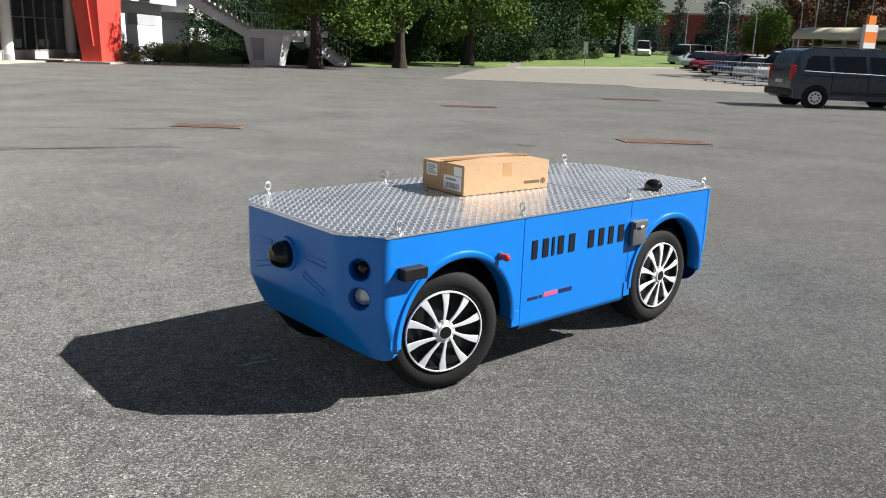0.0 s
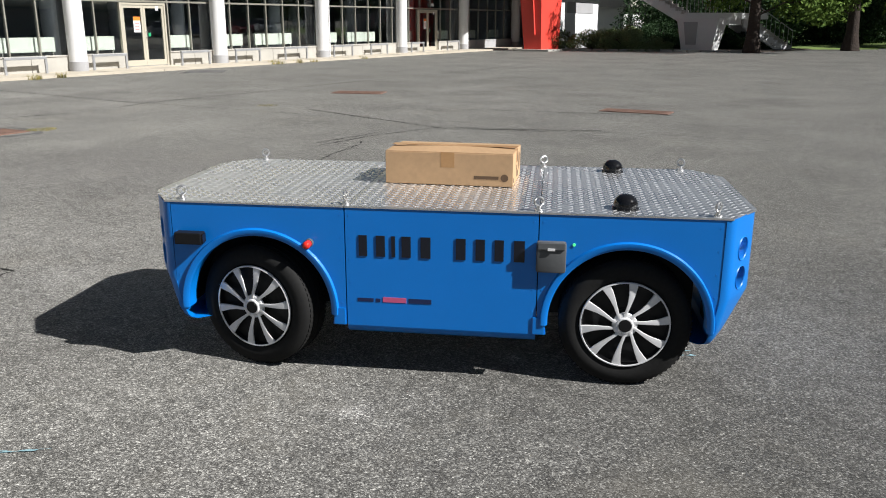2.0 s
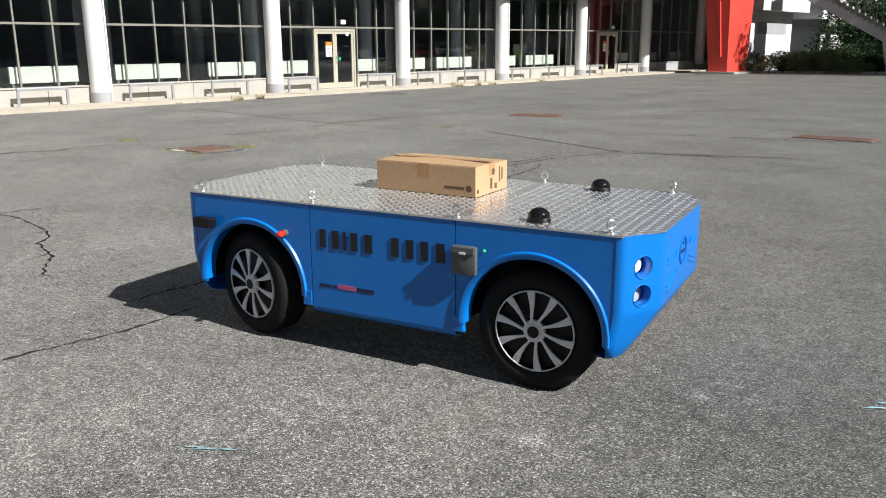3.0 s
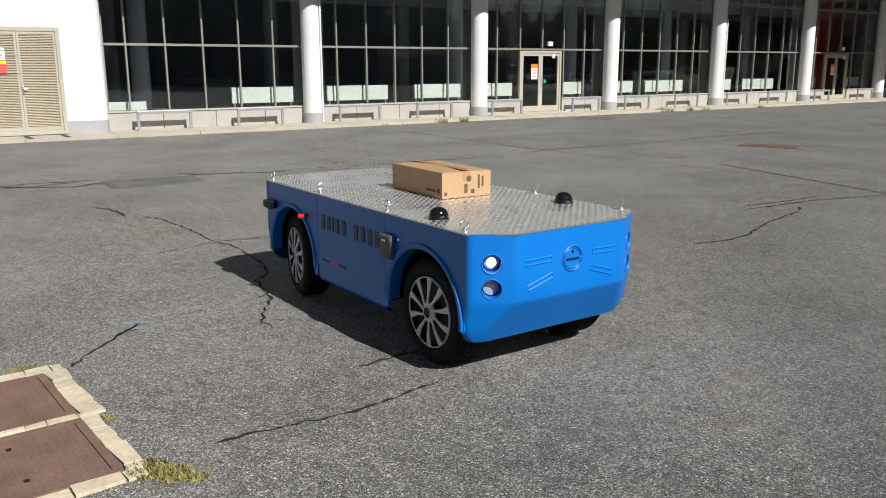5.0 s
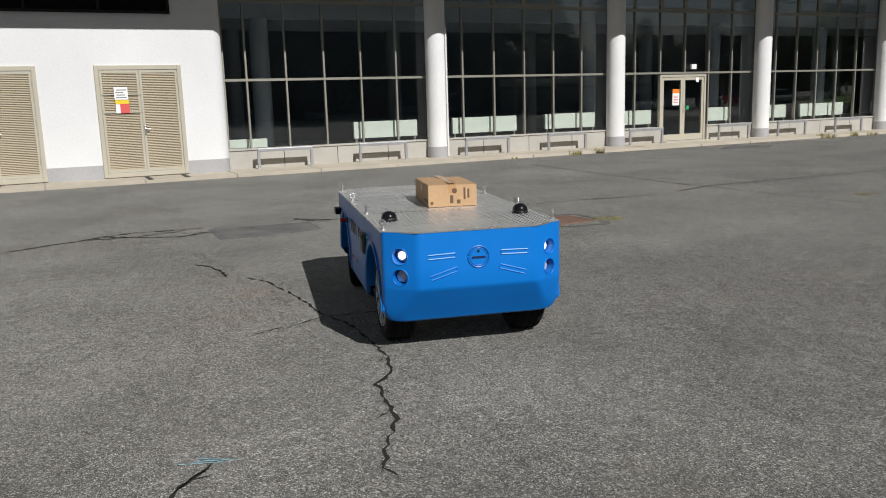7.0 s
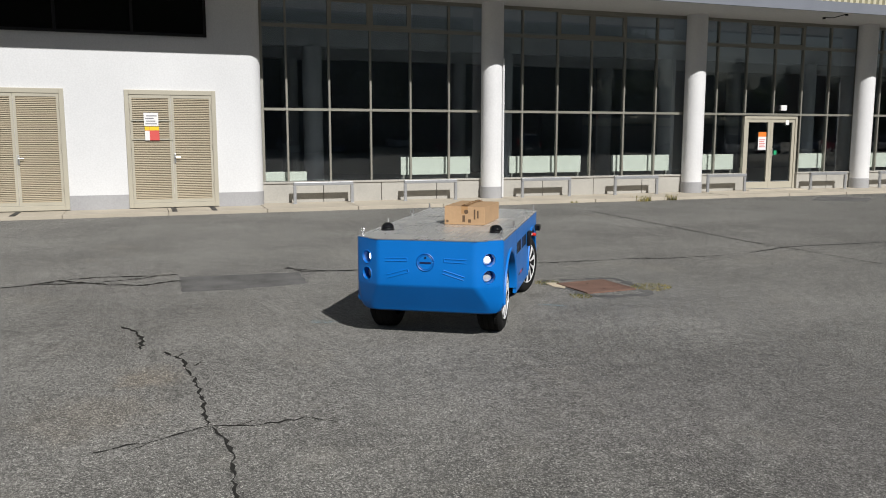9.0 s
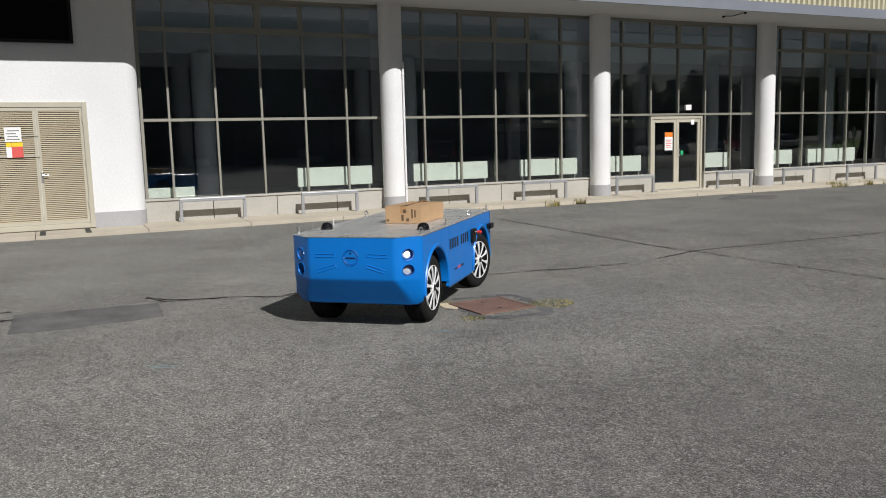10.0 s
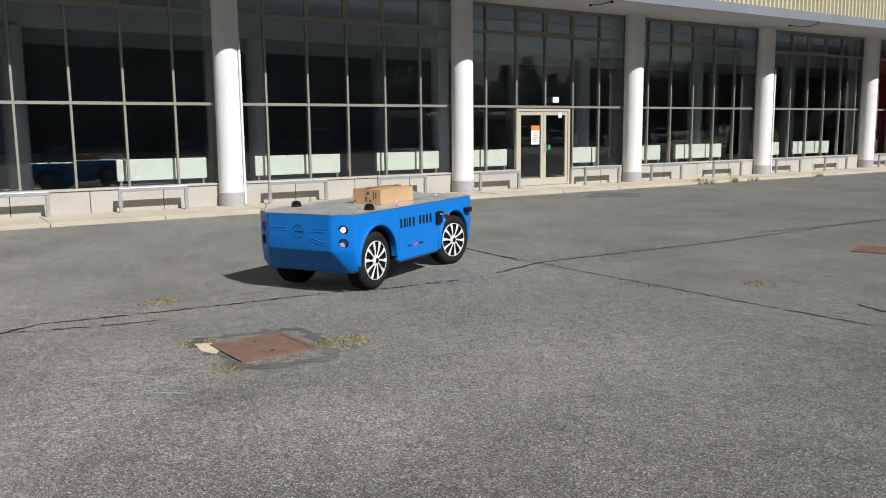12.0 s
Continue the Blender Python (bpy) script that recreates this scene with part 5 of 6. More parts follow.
def build_parcel():
    L, W, H = 0.655, 0.375, 0.167
    t = thing("cardboard_box", "brown cardboard parcel with brown tape on the tread plate", "box")
    s = Shape(); s.box(-L / 2, L / 2, -W / 2, W / 2, 0, H - 0.004, 0.003)
    body = part("body", s, "card", t)
    for side in (1, -1):
        f = Shape()
        f.grid([[(x, side * (W / 2 - 0.004 - v * (W / 2 - 0.006)), H - 0.002 + 0.012 * v * math.sin(math.pi * (x + L / 2) / L) + 0.002 * side) for x in [(-0.5 + i / 8) * (L - 0.004) for i in range(9)]] for v in (0, 0.5, 1)])
        f.thicken(0.004)
        part("flap", f, "card", t)
    part("tape", Shape().box(-L / 2 - 0.001, L / 2 + 0.001, -0.03, 0.03, H + 0.0095, H + 0.011), "tape", t)
    for u in (-1, 1):
        part("tape", Shape().box(u * (L / 2) - 0.001, u * (L / 2) + 0.001, -0.03, 0.03, 0.1, H), "tape", t)
    part("tape", Shape().box(-0.03, 0.04, W / 2 - 0.0005, W / 2 + 0.001, 0.09, H), "tape", t)
    # labels on the end, printing on the long side and the other end
    xe = L / 2
    lab = part("label", Shape().box(xe, xe + 0.0015, -0.15, -0.05, 0.08, 0.15), "label", t, "white printed address label")
    s = Shape()
    for i in range(5):
        s.box(xe + 0.0015, xe + 0.0025, -0.14, -0.06 - 0.012 * (i % 3), 0.09 + 0.011 * i, 0.096 + 0.011 * i)
    part("writing", s, "label_grey", lab)
    lab = part("label", Shape().box(xe, xe + 0.0015, 0.01, 0.165, 0.02, 0.10), "label", t, "white printed shipping label")
    s = Shape()
    for i in range(12):
        s.box(xe + 0.0015, xe + 0.0025, 0.03 + 0.01 * i, 0.034 + 0.01 * i + 0.003 * (i % 2), 0.03, 0.06)
    s.box(xe + 0.0015, xe + 0.0025, 0.03, 0.12, 0.075, 0.085)
    part("writing", s, "label_grey", lab)
    part("label", Shape().box(xe, xe + 0.0015, 0.10, 0.17, 0.105, 0.155), "label", t, "white printed label")
    y = W / 2
    part("mark", Shape().cyl((-0.285, y, 0.045), (-0.285, y + 0.0015, 0.045), 0.019, n=20), "print", t)
    part("print_bar", Shape().box(-0.255, -0.13, y, y + 0.0012, 0.036, 0.052), "print", t)
    xe = -L / 2
    part("mark", Shape().cyl((xe, -0.015, 0.118), (xe - 0.0015, -0.015, 0.118), 0.02, n=20), "print", t)
    part("print_bar", Shape().box(xe - 0.0012, xe, -0.005, 0.02, 0.025, 0.085), "print", t)
    part("print_bar", Shape().box(xe - 0.0012, xe, -0.06, -0.032, 0.02, 0.05), "print", t)
    part("print_bar", Shape().box(xe - 0.0012, xe, -0.10, -0.085, 0.05, 0.14), "print", t)
    part("print_bar", Shape().box(xe - 0.0012, xe, -0.13, -0.115, 0.06, 0.13), "print", t)
    part("mark", Shape().cyl((xe, 0.16, 0.03), (xe - 0.0015, 0.16, 0.03), 0.012, n=16), "print", t)
    return t


parcel = build_parcel()


# ---- trees and shrubs ----
def leaf_cloud(name, clumps, count, size, material, parent, seed, flat=0.0):
    """Many small leaves scattered in clumps; clumps: (x, y, z, radius)."""
    r = np.random.RandomState(seed)
    weights = np.array([c[3] ** 2 for c in clumps]); weights = weights / weights.sum()
    pick = r.choice(len(clumps), count, p=weights)
    cl = np.array(clumps)[pick]
    d = r.normal(size=(count, 3)); d /= np.linalg.norm(d, axis=1)[:, None]
    rad = cl[:, 3] * (0.35 + 0.65 * r.rand(count) ** 0.5)
    pos = cl[:, :3] + d * rad[:, None] * np.array([1, 1, 0.75])
    a = r.normal(size=(count, 3)); a[:, 2] *= (1 - flat); a /= np.linalg.norm(a, axis=1)[:, None]
    b = r.normal(size=(count, 3)); b -= a * np.sum(a * b, axis=1)[:, None]; b /= np.linalg.norm(b, axis=1)[:, None]
    s = size * (0.6 + 0.8 * r.rand(count))[:, None]
    v = np.stack([pos - a * s, pos + b * s * 0.45, pos + a * s, pos - b * s * 0.45], 1).reshape(-1, 3)
    f = np.arange(count * 4).reshape(-1, 4)
    me = bpy.data.meshes.new(name)
    me.from_pydata(v.tolist(), [], f.tolist())
    me.materials.append(M[material])
    ob = new(name, me)
    ob.parent = parent
    return ob


def broad_tree(seed, height, trunk, bare, spread, leaves, leaf_mat, label, lean=0.0, size=0.13):
    r = random.Random(seed)
    t = thing("tree", label, "tree")
    s = Shape()
    rings = []
    n = 14
    for i in range(9):
        f = i / 8
        z = f * height * 0.75
        rad = trunk * (1.25 - 0.35 * min(1, f * 8)) * (1 - 0.75 * f)
        cx, cy = lean * z + 0.1 * math.sin(3 * f + seed), 0.1 * math.cos(4 * f + seed)
        rings.append([(cx + rad * (1 + 0.13 * math.sin(5 * a + seed)) * math.cos(a), cy + rad * (1 + 0.13 * math.cos(3 * a + seed)) * math.sin(a), z) for a in [2 * math.pi * j / n for j in range(n)]])
    s.grid(rings, close=True)
    part("trunk", s, "bark", t, smooth=60)
    clumps = []
    for k in range(11):
        a, z0 = k * 2.4 + r.uniform(-0.4, 0.4), bare + (height * 0.7 - bare) * (k / 11)
        reach = spread * (0.6 + 0.5 * r.random()) * (1 - 0.45 * (k / 11))
        p0 = Vector((lean * z0, 0, z0))
        p2 = p0 + Vector((reach * math.cos(a), reach * math.sin(a), r.uniform(0.4, 1.6)))
        p1 = p0.lerp(p2, 0.5) + Vector((0, 0, 0.35))
        lm = Shape(); lm.tube([p0, p1, p2], trunk * 0.16, 6)
        part("limb", lm, "bark", t)
        for q in (p1, p2, p0.lerp(p2, 0.8)):
            for _ in range(3):
                clumps.append((q.x + r.uniform(-0.9, 0.9), q.y + r.uniform(-0.9, 0.9), q.z + r.uniform(-0.5, 0.9), r.uniform(0.6, 1.3) * spread / 3.2))
    for _ in range(14):
        clumps.append((lean * height + r.uniform(-1, 1) * spread * 0.5, r.uniform(-1, 1) * spread * 0.5, height * r.uniform(0.65, 1), r.uniform(0.7, 1.4)))
    leaf_cloud("crown", clumps, leaves, size, leaf_mat, t, seed)
    return t


def conifer(seed, height, base, leaf_mat, label, bare=0.6, count=7000):
    r = random.Random(seed)
    t = thing("conifer", label, "tree")
    part("trunk", Shape().cyl((0, 0, 0), (0, 0, height * 0.96), 0.2, 0.03, 10), "bark", t)
    clumps = []
    z = bare
    while z < height:
        w = base * (1 - (z - bare) / (height - bare)) + 0.12
        for k in range(7):
            a = r.uniform(0, 6.28)
            for f in (0.35, 0.7, 1.0):
                clumps.append((w * f * math.cos(a), w * f * math.sin(a), z - 0.25 * f, 0.28 + 0.16 * w * (1 - f * 0.5)))
        z += 0.5
    leaf_cloud("crown", clumps, count, 0.13, leaf_mat, t, seed, 0.3)
    return t


def shrub(seed, w, d, h, leaf_mat, label, count=3500, size=0.09):
    r = random.Random(seed)
    t = thing("shrub", label, "shrub")
    for k in range(6):
        a = k * 1.05
        part("branch", Shape().tube([(0, 0, 0), (0.2 * w * math.cos(a), 0.2 * d * math.sin(a), 0.3 * h), (0.4 * w * math.cos(a), 0.4 * d * math.sin(a), 0.62 * h)], 0.035, 5), "bark", t)
    clumps = [(r.uniform(-1, 1) * w * 0.5, r.uniform(-1, 1) * d * 0.5, h * r.uniform(0.04, 0.68), r.uniform(0.22, 0.42) * h) for _ in range(30)]
    leaf_cloud("foliage", clumps, count, size, leaf_mat, t, seed, 0.2)
    return t


def put(first, places):
    """Sets a plant at the first place and copies at the others; places: x, y, turn, scale."""
    for i, (x, y, turn, k) in enumerate(places):
        m = pose(x, y, rise(y), 0, 0, turn) @ Matrix.Diagonal((k, k, k, 1))
        if i:
            copy_thing(first, m)
        else:
            first.matrix_basis = m


def rise(y):
    """The land climbs gently beyond the yard."""
    return max(0.0, (y - 55) * 0.02)


def slab(outline, lift):
    s = Shape()
    hi, lo = [s.bm.verts.new((x, y, rise(y) + lift)) for x, y in outline], [s.bm.verts.new((x, y, -0.3)) for x, y in outline]
    s.bm.faces.new(hi); s.bm.faces.new(list(reversed(lo)))
    for i in range(len(outline)):
        j = (i + 1) % len(outline)
        s.bm.faces.new((hi[i], lo[i], lo[j], hi[j]))
    return s


tagged(part("lawn", slab([(-4.4, 55), (3.0, 59.4), (5.2, 62.5), (12.3, 140), (-40, 140), (-40, 55)], 0.05), "grass"), "mown green lawn under the trees", "lawn", kind="structure")
tagged(part("lawn_edge", slab([(-4.4, 52.2), (-0.9, 55), (-22, 55), (-14, 53.0)], 0.05), "grass"), "strip of green lawn at the yard's edge", "lawn", kind="structure")
tagged(part("lawn_corner", slab([(6.0, 58.9), (22.8, 71.0), (33, 128), (12.5, 128)], 0.08), "grass"), "bright green sunny lawn with a low kerb", "lawn", kind="structure")
tagged(part("kerb", slab([(5.75, 58.5), (22.9, 70.6), (22.8, 71.0), (6.0, 58.9)], 0.11), "concrete"), "low grey kerb along the lawn", "kerb", kind="structure")
tagged(part("road", slab([(1.0, 36.9), (9.8, 36.9), (10.2, 35.0), (60, 31), (75, 55), (3.0, 55)], 0.008), "far_pave"), "pale sunlit concrete paving beyond the asphalt", "road", kind="structure")
tagged(part("road_far", slab([(3.0, 55), (75, 55), (110, 140), (12, 140), (5.0, 60)], 0.006), "far_pave"), "pale drive rising between the lawns", "road", kind="structure")
s_ = Shape(); s_.prism([(-16.0, 41.9), (-6.3, 45.0), (-4.4, 52.0), (-14, 52.8), (-17, 52)], -0.05, 0.05)
tagged(part("soil", s_, "bark"), "dark bare soil bed under shrubs", "soil", kind="structure")
for i_ in range(14):
    f_ = i_ / 14
    part("kerb_stone", Shape().box(-0.33, 0.33, -0.1, 0.1, -0.05, 0.12, 0.02), "concrete", ground, m=pose(-15.9 + 9.8 * f_ + 0.3, 41.75 + 3.2 * f_, 0, 0, 0, 18))

oak = broad_tree(3, 12.0, 0.44, 2.1, 3.6, 20000, "leaf", "old broadleaf tree with a thick furrowed trunk", 0.03)
put(oak, [(-6.4, 44.3, 20, 0.9), (-2.2, 51.0, 140, 1.0), (2.3, 59.8, 250, 1.15), (13.0, 86.0, 60, 1.45), (-12.0, 66.0, 200, 1.1)])
ash = broad_tree(11, 7.0, 0.2, 2.0, 2.7, 12000, "leaf", "round green park tree with a dense crown", 0.0)
put(ash, [(19.0, 92.0, 0, 1.45), (30.5, 78.0, 30, 0.55), (28.6, 75.0, 200, 0.45)])
copper = broad_tree(23, 9.0, 0.22, 2.2, 3.0, 9000, "leaf_brown", "brown-leaved tree drying in late summer")
put(copper, [(36.0, 86.0, 0, 1.0), (37.0, 74.0, 90, 1.15)])
fir = conifer(5, 11.0, 2.6, "leaf_dark", "dark green conifer with hanging boughs")
put(fir, [(-14.5, 62, 0, 1.0), (-8.0, 66.0, 50, 1.1), (-3.5, 72.0, 100, 1.2), (1.5, 78.0, 10, 1.1), (6.0, 84.0, 70, 1.3), (9.5, 92.0, 0, 1.2), (-19.0, 68.0, 30, 1.1), (3.5, 70.0, 190, 0.9), (-12.0, 58.0, 120, 0.8), (14, 100, 0, 1.4), (-6, 80, 0, 1.4), (20, 112, 40, 1.4)])
spruce = conifer(9, 14.0, 2.6, "leaf_blue", "tall narrow spruce beside the car park")
put(spruce, [(34.5, 110.0, 0, 1.0), (36.6, 113.0, 140, 1.1), (29.5, 124.0, 210, 0.85), (31.5, 118.0, 60, 0.75), (27.0, 118.0, 90, 0.62), (7.5, 76.0, 30, 0.6)])
juniper = shrub(2, 4.6, 2.2, 1.5, "juniper", "broad spreading juniper bush in a soil bed", 16000, 0.05)
put(juniper, [(-14.7, 42.9, 15, 1.0), (-12.9, 43.5, 190, 0.72), (-14.2, 45.4, 100, 1.0), (-11.6, 44.3, 60, 0.4)])
hedge = shrub(8, 4.4, 2.0, 1.6, "leaf_dark", "dark clipped hedge in the shade under the stairs", 12000, 0.06)
put(hedge, [(-11.5, 48.5, 10, 1.0), (-8.0, 49.5, 20, 0.8), (-13.0, 50.5, 100, 1.2)])
yew = shrub(14, 4.8, 4.0, 5.2, "leaf_dark", "tall dark yew with bare leaning stems", 16000, 0.1)
put(yew, [(-4.9, 60.5, 0, 1.0), (-1.6, 65.0, 80, 1.05), (1.4, 67.0, 150, 1.0), (5.6, 70.5, 220, 1.1), (-9.0, 58.5, 290, 1.1), (9.0, 78.0, 30, 1.2), (-13.5, 55.0, 200, 1.0)])
spread = shrub(17, 3.4, 2.4, 1.3, "juniper", "flat-topped spreading juniper on the lawn", 7000, 0.06)
put(spread, [(6.6, 74.5, 0, 1.0), (9.2, 76.0, 80, 1.15), (11.4, 79.0, 160, 1.0), (13.6, 84.0, 30, 1.1), (4.6, 71.5, 230, 0.8)])
box_bush = shrub(4, 2.4, 1.8, 1.2, "leaf_dark", "low spreading green shrub on the lawn", 6000, 0.06)
put(box_bush, [(-1.5, 72, 0, 1.1), (3.2, 78, 90, 1.0), (6.2, 84, 30, 1.4), (8.6, 88, 200, 1.2), (11.4, 92, 80, 1.0), (13.4, 92, 10, 1.1), (16.2, 100, 120, 1.2), (-4.6, 68, 60, 1.1), (21.5, 110, 120, 1.1), (25, 46, 0, 0.9)])


# ---- the red pylon, the annex and the stairs ----
def red_pylon():
    t = thing("pylon", "tall tapering red-painted concrete pylon under an added shade slab", "pylon")
    base = [(-17.72, 39.85), (-16.75, 40.0), (-16.38, 41.6), (-17.4, 41.6)]
    tops = [(-18.35, 39.6), (-16.85, 39.85), (-16.3, 41.9), (-17.6, 41.9)]
    s = Shape()
    lo, hi = [s.bm.verts.new((*p, 0.1)) for p in base], [s.bm.verts.new((*p, 6.5)) for p in tops]
    s.bm.faces.new(lo); s.bm.faces.new(hi)
    for i in range(4):
        j = (i + 1) % 4
        s.bm.faces.new((lo[i], lo[j], hi[j], hi[i]))
    body = part("body", s, "red", t)
    rib = Shape()
    for (x, y), (u, v) in (((-17.12, 39.9), (-17.5, 39.72)),):
        rib.tube([(x, y - 0.02, 0.9), (u, v - 0.05, 6.5)], 0.06, 4)
    part("rib", rib, "red", body)
    # unseen slab, added above the view to shade the bays behind the pylon
    part("canopy", Shape().prism([(-18.84, 34.3), (-14.0, 34.3), (-14.0, 45.6), (-18.84, 45.6)], 6.5, 6.85), "soffit", t, "unseen pale slab added above the pylon to shade the facade")
    part("slab", Shape().prism([(-18.2, 39.4), (-16.2, 39.7), (-15.9, 42.2), (-18.2, 42.2)], -0.05, 0.1), "concrete", t)


red_pylon()


def annex():
    t = thing("annex", "white rendered annex with a shaded upper storey", "building")
    part("wall", Shape().box(-18.8, -17.2, 43.6, 49.9, 0, 3.35, 0.02), "white", t)
    part("vent_panel", Shape().box(-17.2, -17.17, 44.6, 48.9, 2.1, 2.75), "plinth", t, "grey recessed panel")
    part("upper_storey", Shape().box(-18.8, -16.4, 43.3, 50.4, 3.35, 7.0), "soffit", t)
    part("back_block", Shape().box(-24.0, -17.5, 56.0, 75.0, 0, 2.6), "white", t)
    part("back_roof", Shape().box(-24.0, -16.9, 55.5, 75.5, 2.6, 3.1), "concrete", t)
    part("back_storey", Shape().box(-24.0, -17.5, 56.0, 75.0, 3.1, 7.5), "white", t)
    for i in range(5):
        part("window", Shape().box(-17.5, -17.44, 57.0 + 3.6 * i, 59.6 + 3.6 * i, 3.9, 5.4), "gloss_black", t)


annex()


def outdoor_stairs():
    t = thing("outdoor_stairs", "concrete outdoor stairs with a landing on a tapering pier", "stairs", pose(-0.7, 0, 0))

    def flight(a, b, width, steps):
        a, b = Vector(a), Vector(b)
        d = b - a
        side = Vector((-d.y, d.x, 0)).normalized() * width
        for k, off in ((0, Vector()), (1, side)):
            s = Shape()
            lo = [a + off + Vector((0, 0, -0.75)), b + off + Vector((0, 0, -0.75)), b + off + Vector((0, 0, 0.05)), a + off + Vector((0, 0, 0.05))]
            th = side.normalized() * 0.12
            v0, v1 = [s.bm.verts.new(p) for p in lo], [s.bm.verts.new(p + th) for p in lo]
            s.bm.faces.new(v0); s.bm.faces.new(v1)
            for i in range(4):
                j = (i + 1) % 4
                s.bm.faces.new((v0[i], v0[j], v1[j], v1[i]))
            part("stringer", s, "white", t)
        for i in range(steps):
            p = a + d * ((i + 0.5) / steps)
            s = Shape()
            dx = (d.xy.length / steps) * 0.62
            s.box(-dx, dx, 0, width, -0.16, 0.06)
            part("step", s, "concrete", t, m=pose(p.x, p.y, p.z, 0, 0, math.degrees(math.atan2(d.y, d.x))))
        rail = Shape(); rail.tube([a + Vector((0, 0, 0.95)), b + Vector((0, 0, 0.95))], 0.03, 6)
        part("handrail", rail, "galv", t)
        for i in range(0, steps + 1):
            p = a + d * (i / steps)
            part("baluster", Shape().cyl(p, p + Vector((0, 0, 0.95)), 0.014, n=6), "galv", t)

    flight((-14.4, 44.5, 4.9), (-9.6, 45.6, 2.1), 1.5, 16)
    flight((-7.0, 48.3, 2.05), (-4.6, 50.6, 0.15), 1.4, 11)
    part("landing", Shape().prism([(-9.7, 45.4), (-7.2, 46.2), (-5.9, 49.6), (-9.9, 47.4)], 1.75, 2.1), "white", t)
    part("soffit_beam", Shape().prism([(-9.5, 45.6), (-7.4, 46.4), (-7.0, 47.6), (-9.6, 46.8)], 1.45, 1.75), "white", t)
    s = Shape()
    lo = [s.bm.verts.new(p) for p in ((-9.75, 45.5, 0), (-8.05, 45.5, 0), (-7.9, 46.3, 0), (-9.6, 46.3, 0))]
    hi = [s.bm.verts.new(p) for p in ((-10.1, 45.4, 1.8), (-7.75, 45.4, 1.8), (-7.5, 46.5, 1.8), (-9.9, 46.5, 1.8))]
    s.bm.faces.new(lo); s.bm.faces.new(hi)
    for i in range(4):
        j = (i + 1) % 4
        s.bm.faces.new((lo[i], lo[j], hi[j], hi[i]))
    pier = part("pier", s, "white", t)
    part("niche", Shape().prism([(-9.5, 0.35), (-8.95, 0.35), (-8.9, 1.6), (-9.7, 1.6)], 45.38, 45.5, "y"), "plinth", pier, "grey recessed panel")
    s = Shape(); s.tube([(-9.6, 45.4, 3.0), (-7.2, 46.2, 3.0), (-7.0, 48.3, 3.0)], 0.03, 6)
    part("handrail", s, "galv", t)
    for i in range(12):
        x, y = -9.6 + 0.2 * i, 45.4 + 0.067 * i
        part("baluster", Shape().cyl((x, y, 2.1), (x, y, 3.0), 0.014, n=6), "galv", t)


outdoor_stairs()


# ---- parked vehicles ----
def loft(sections):
    """A body through cross-sections: (x, [(y, z), ...]); mirrored in y."""
    s = Shape()
    rows = []
    for x, half in sections:
        rows.append([(x, y, z) for y, z in half] + [(x, -y, z) for y, z in reversed(half)])
    V = s.grid(rows)
    for r in (V[0], V[-1]):
        s.bm.faces.new(r)
    for a, b in zip(V, V[1:]):
        s.bm.faces.new((a[0], a[-1], b[-1], b[0]))
    return s


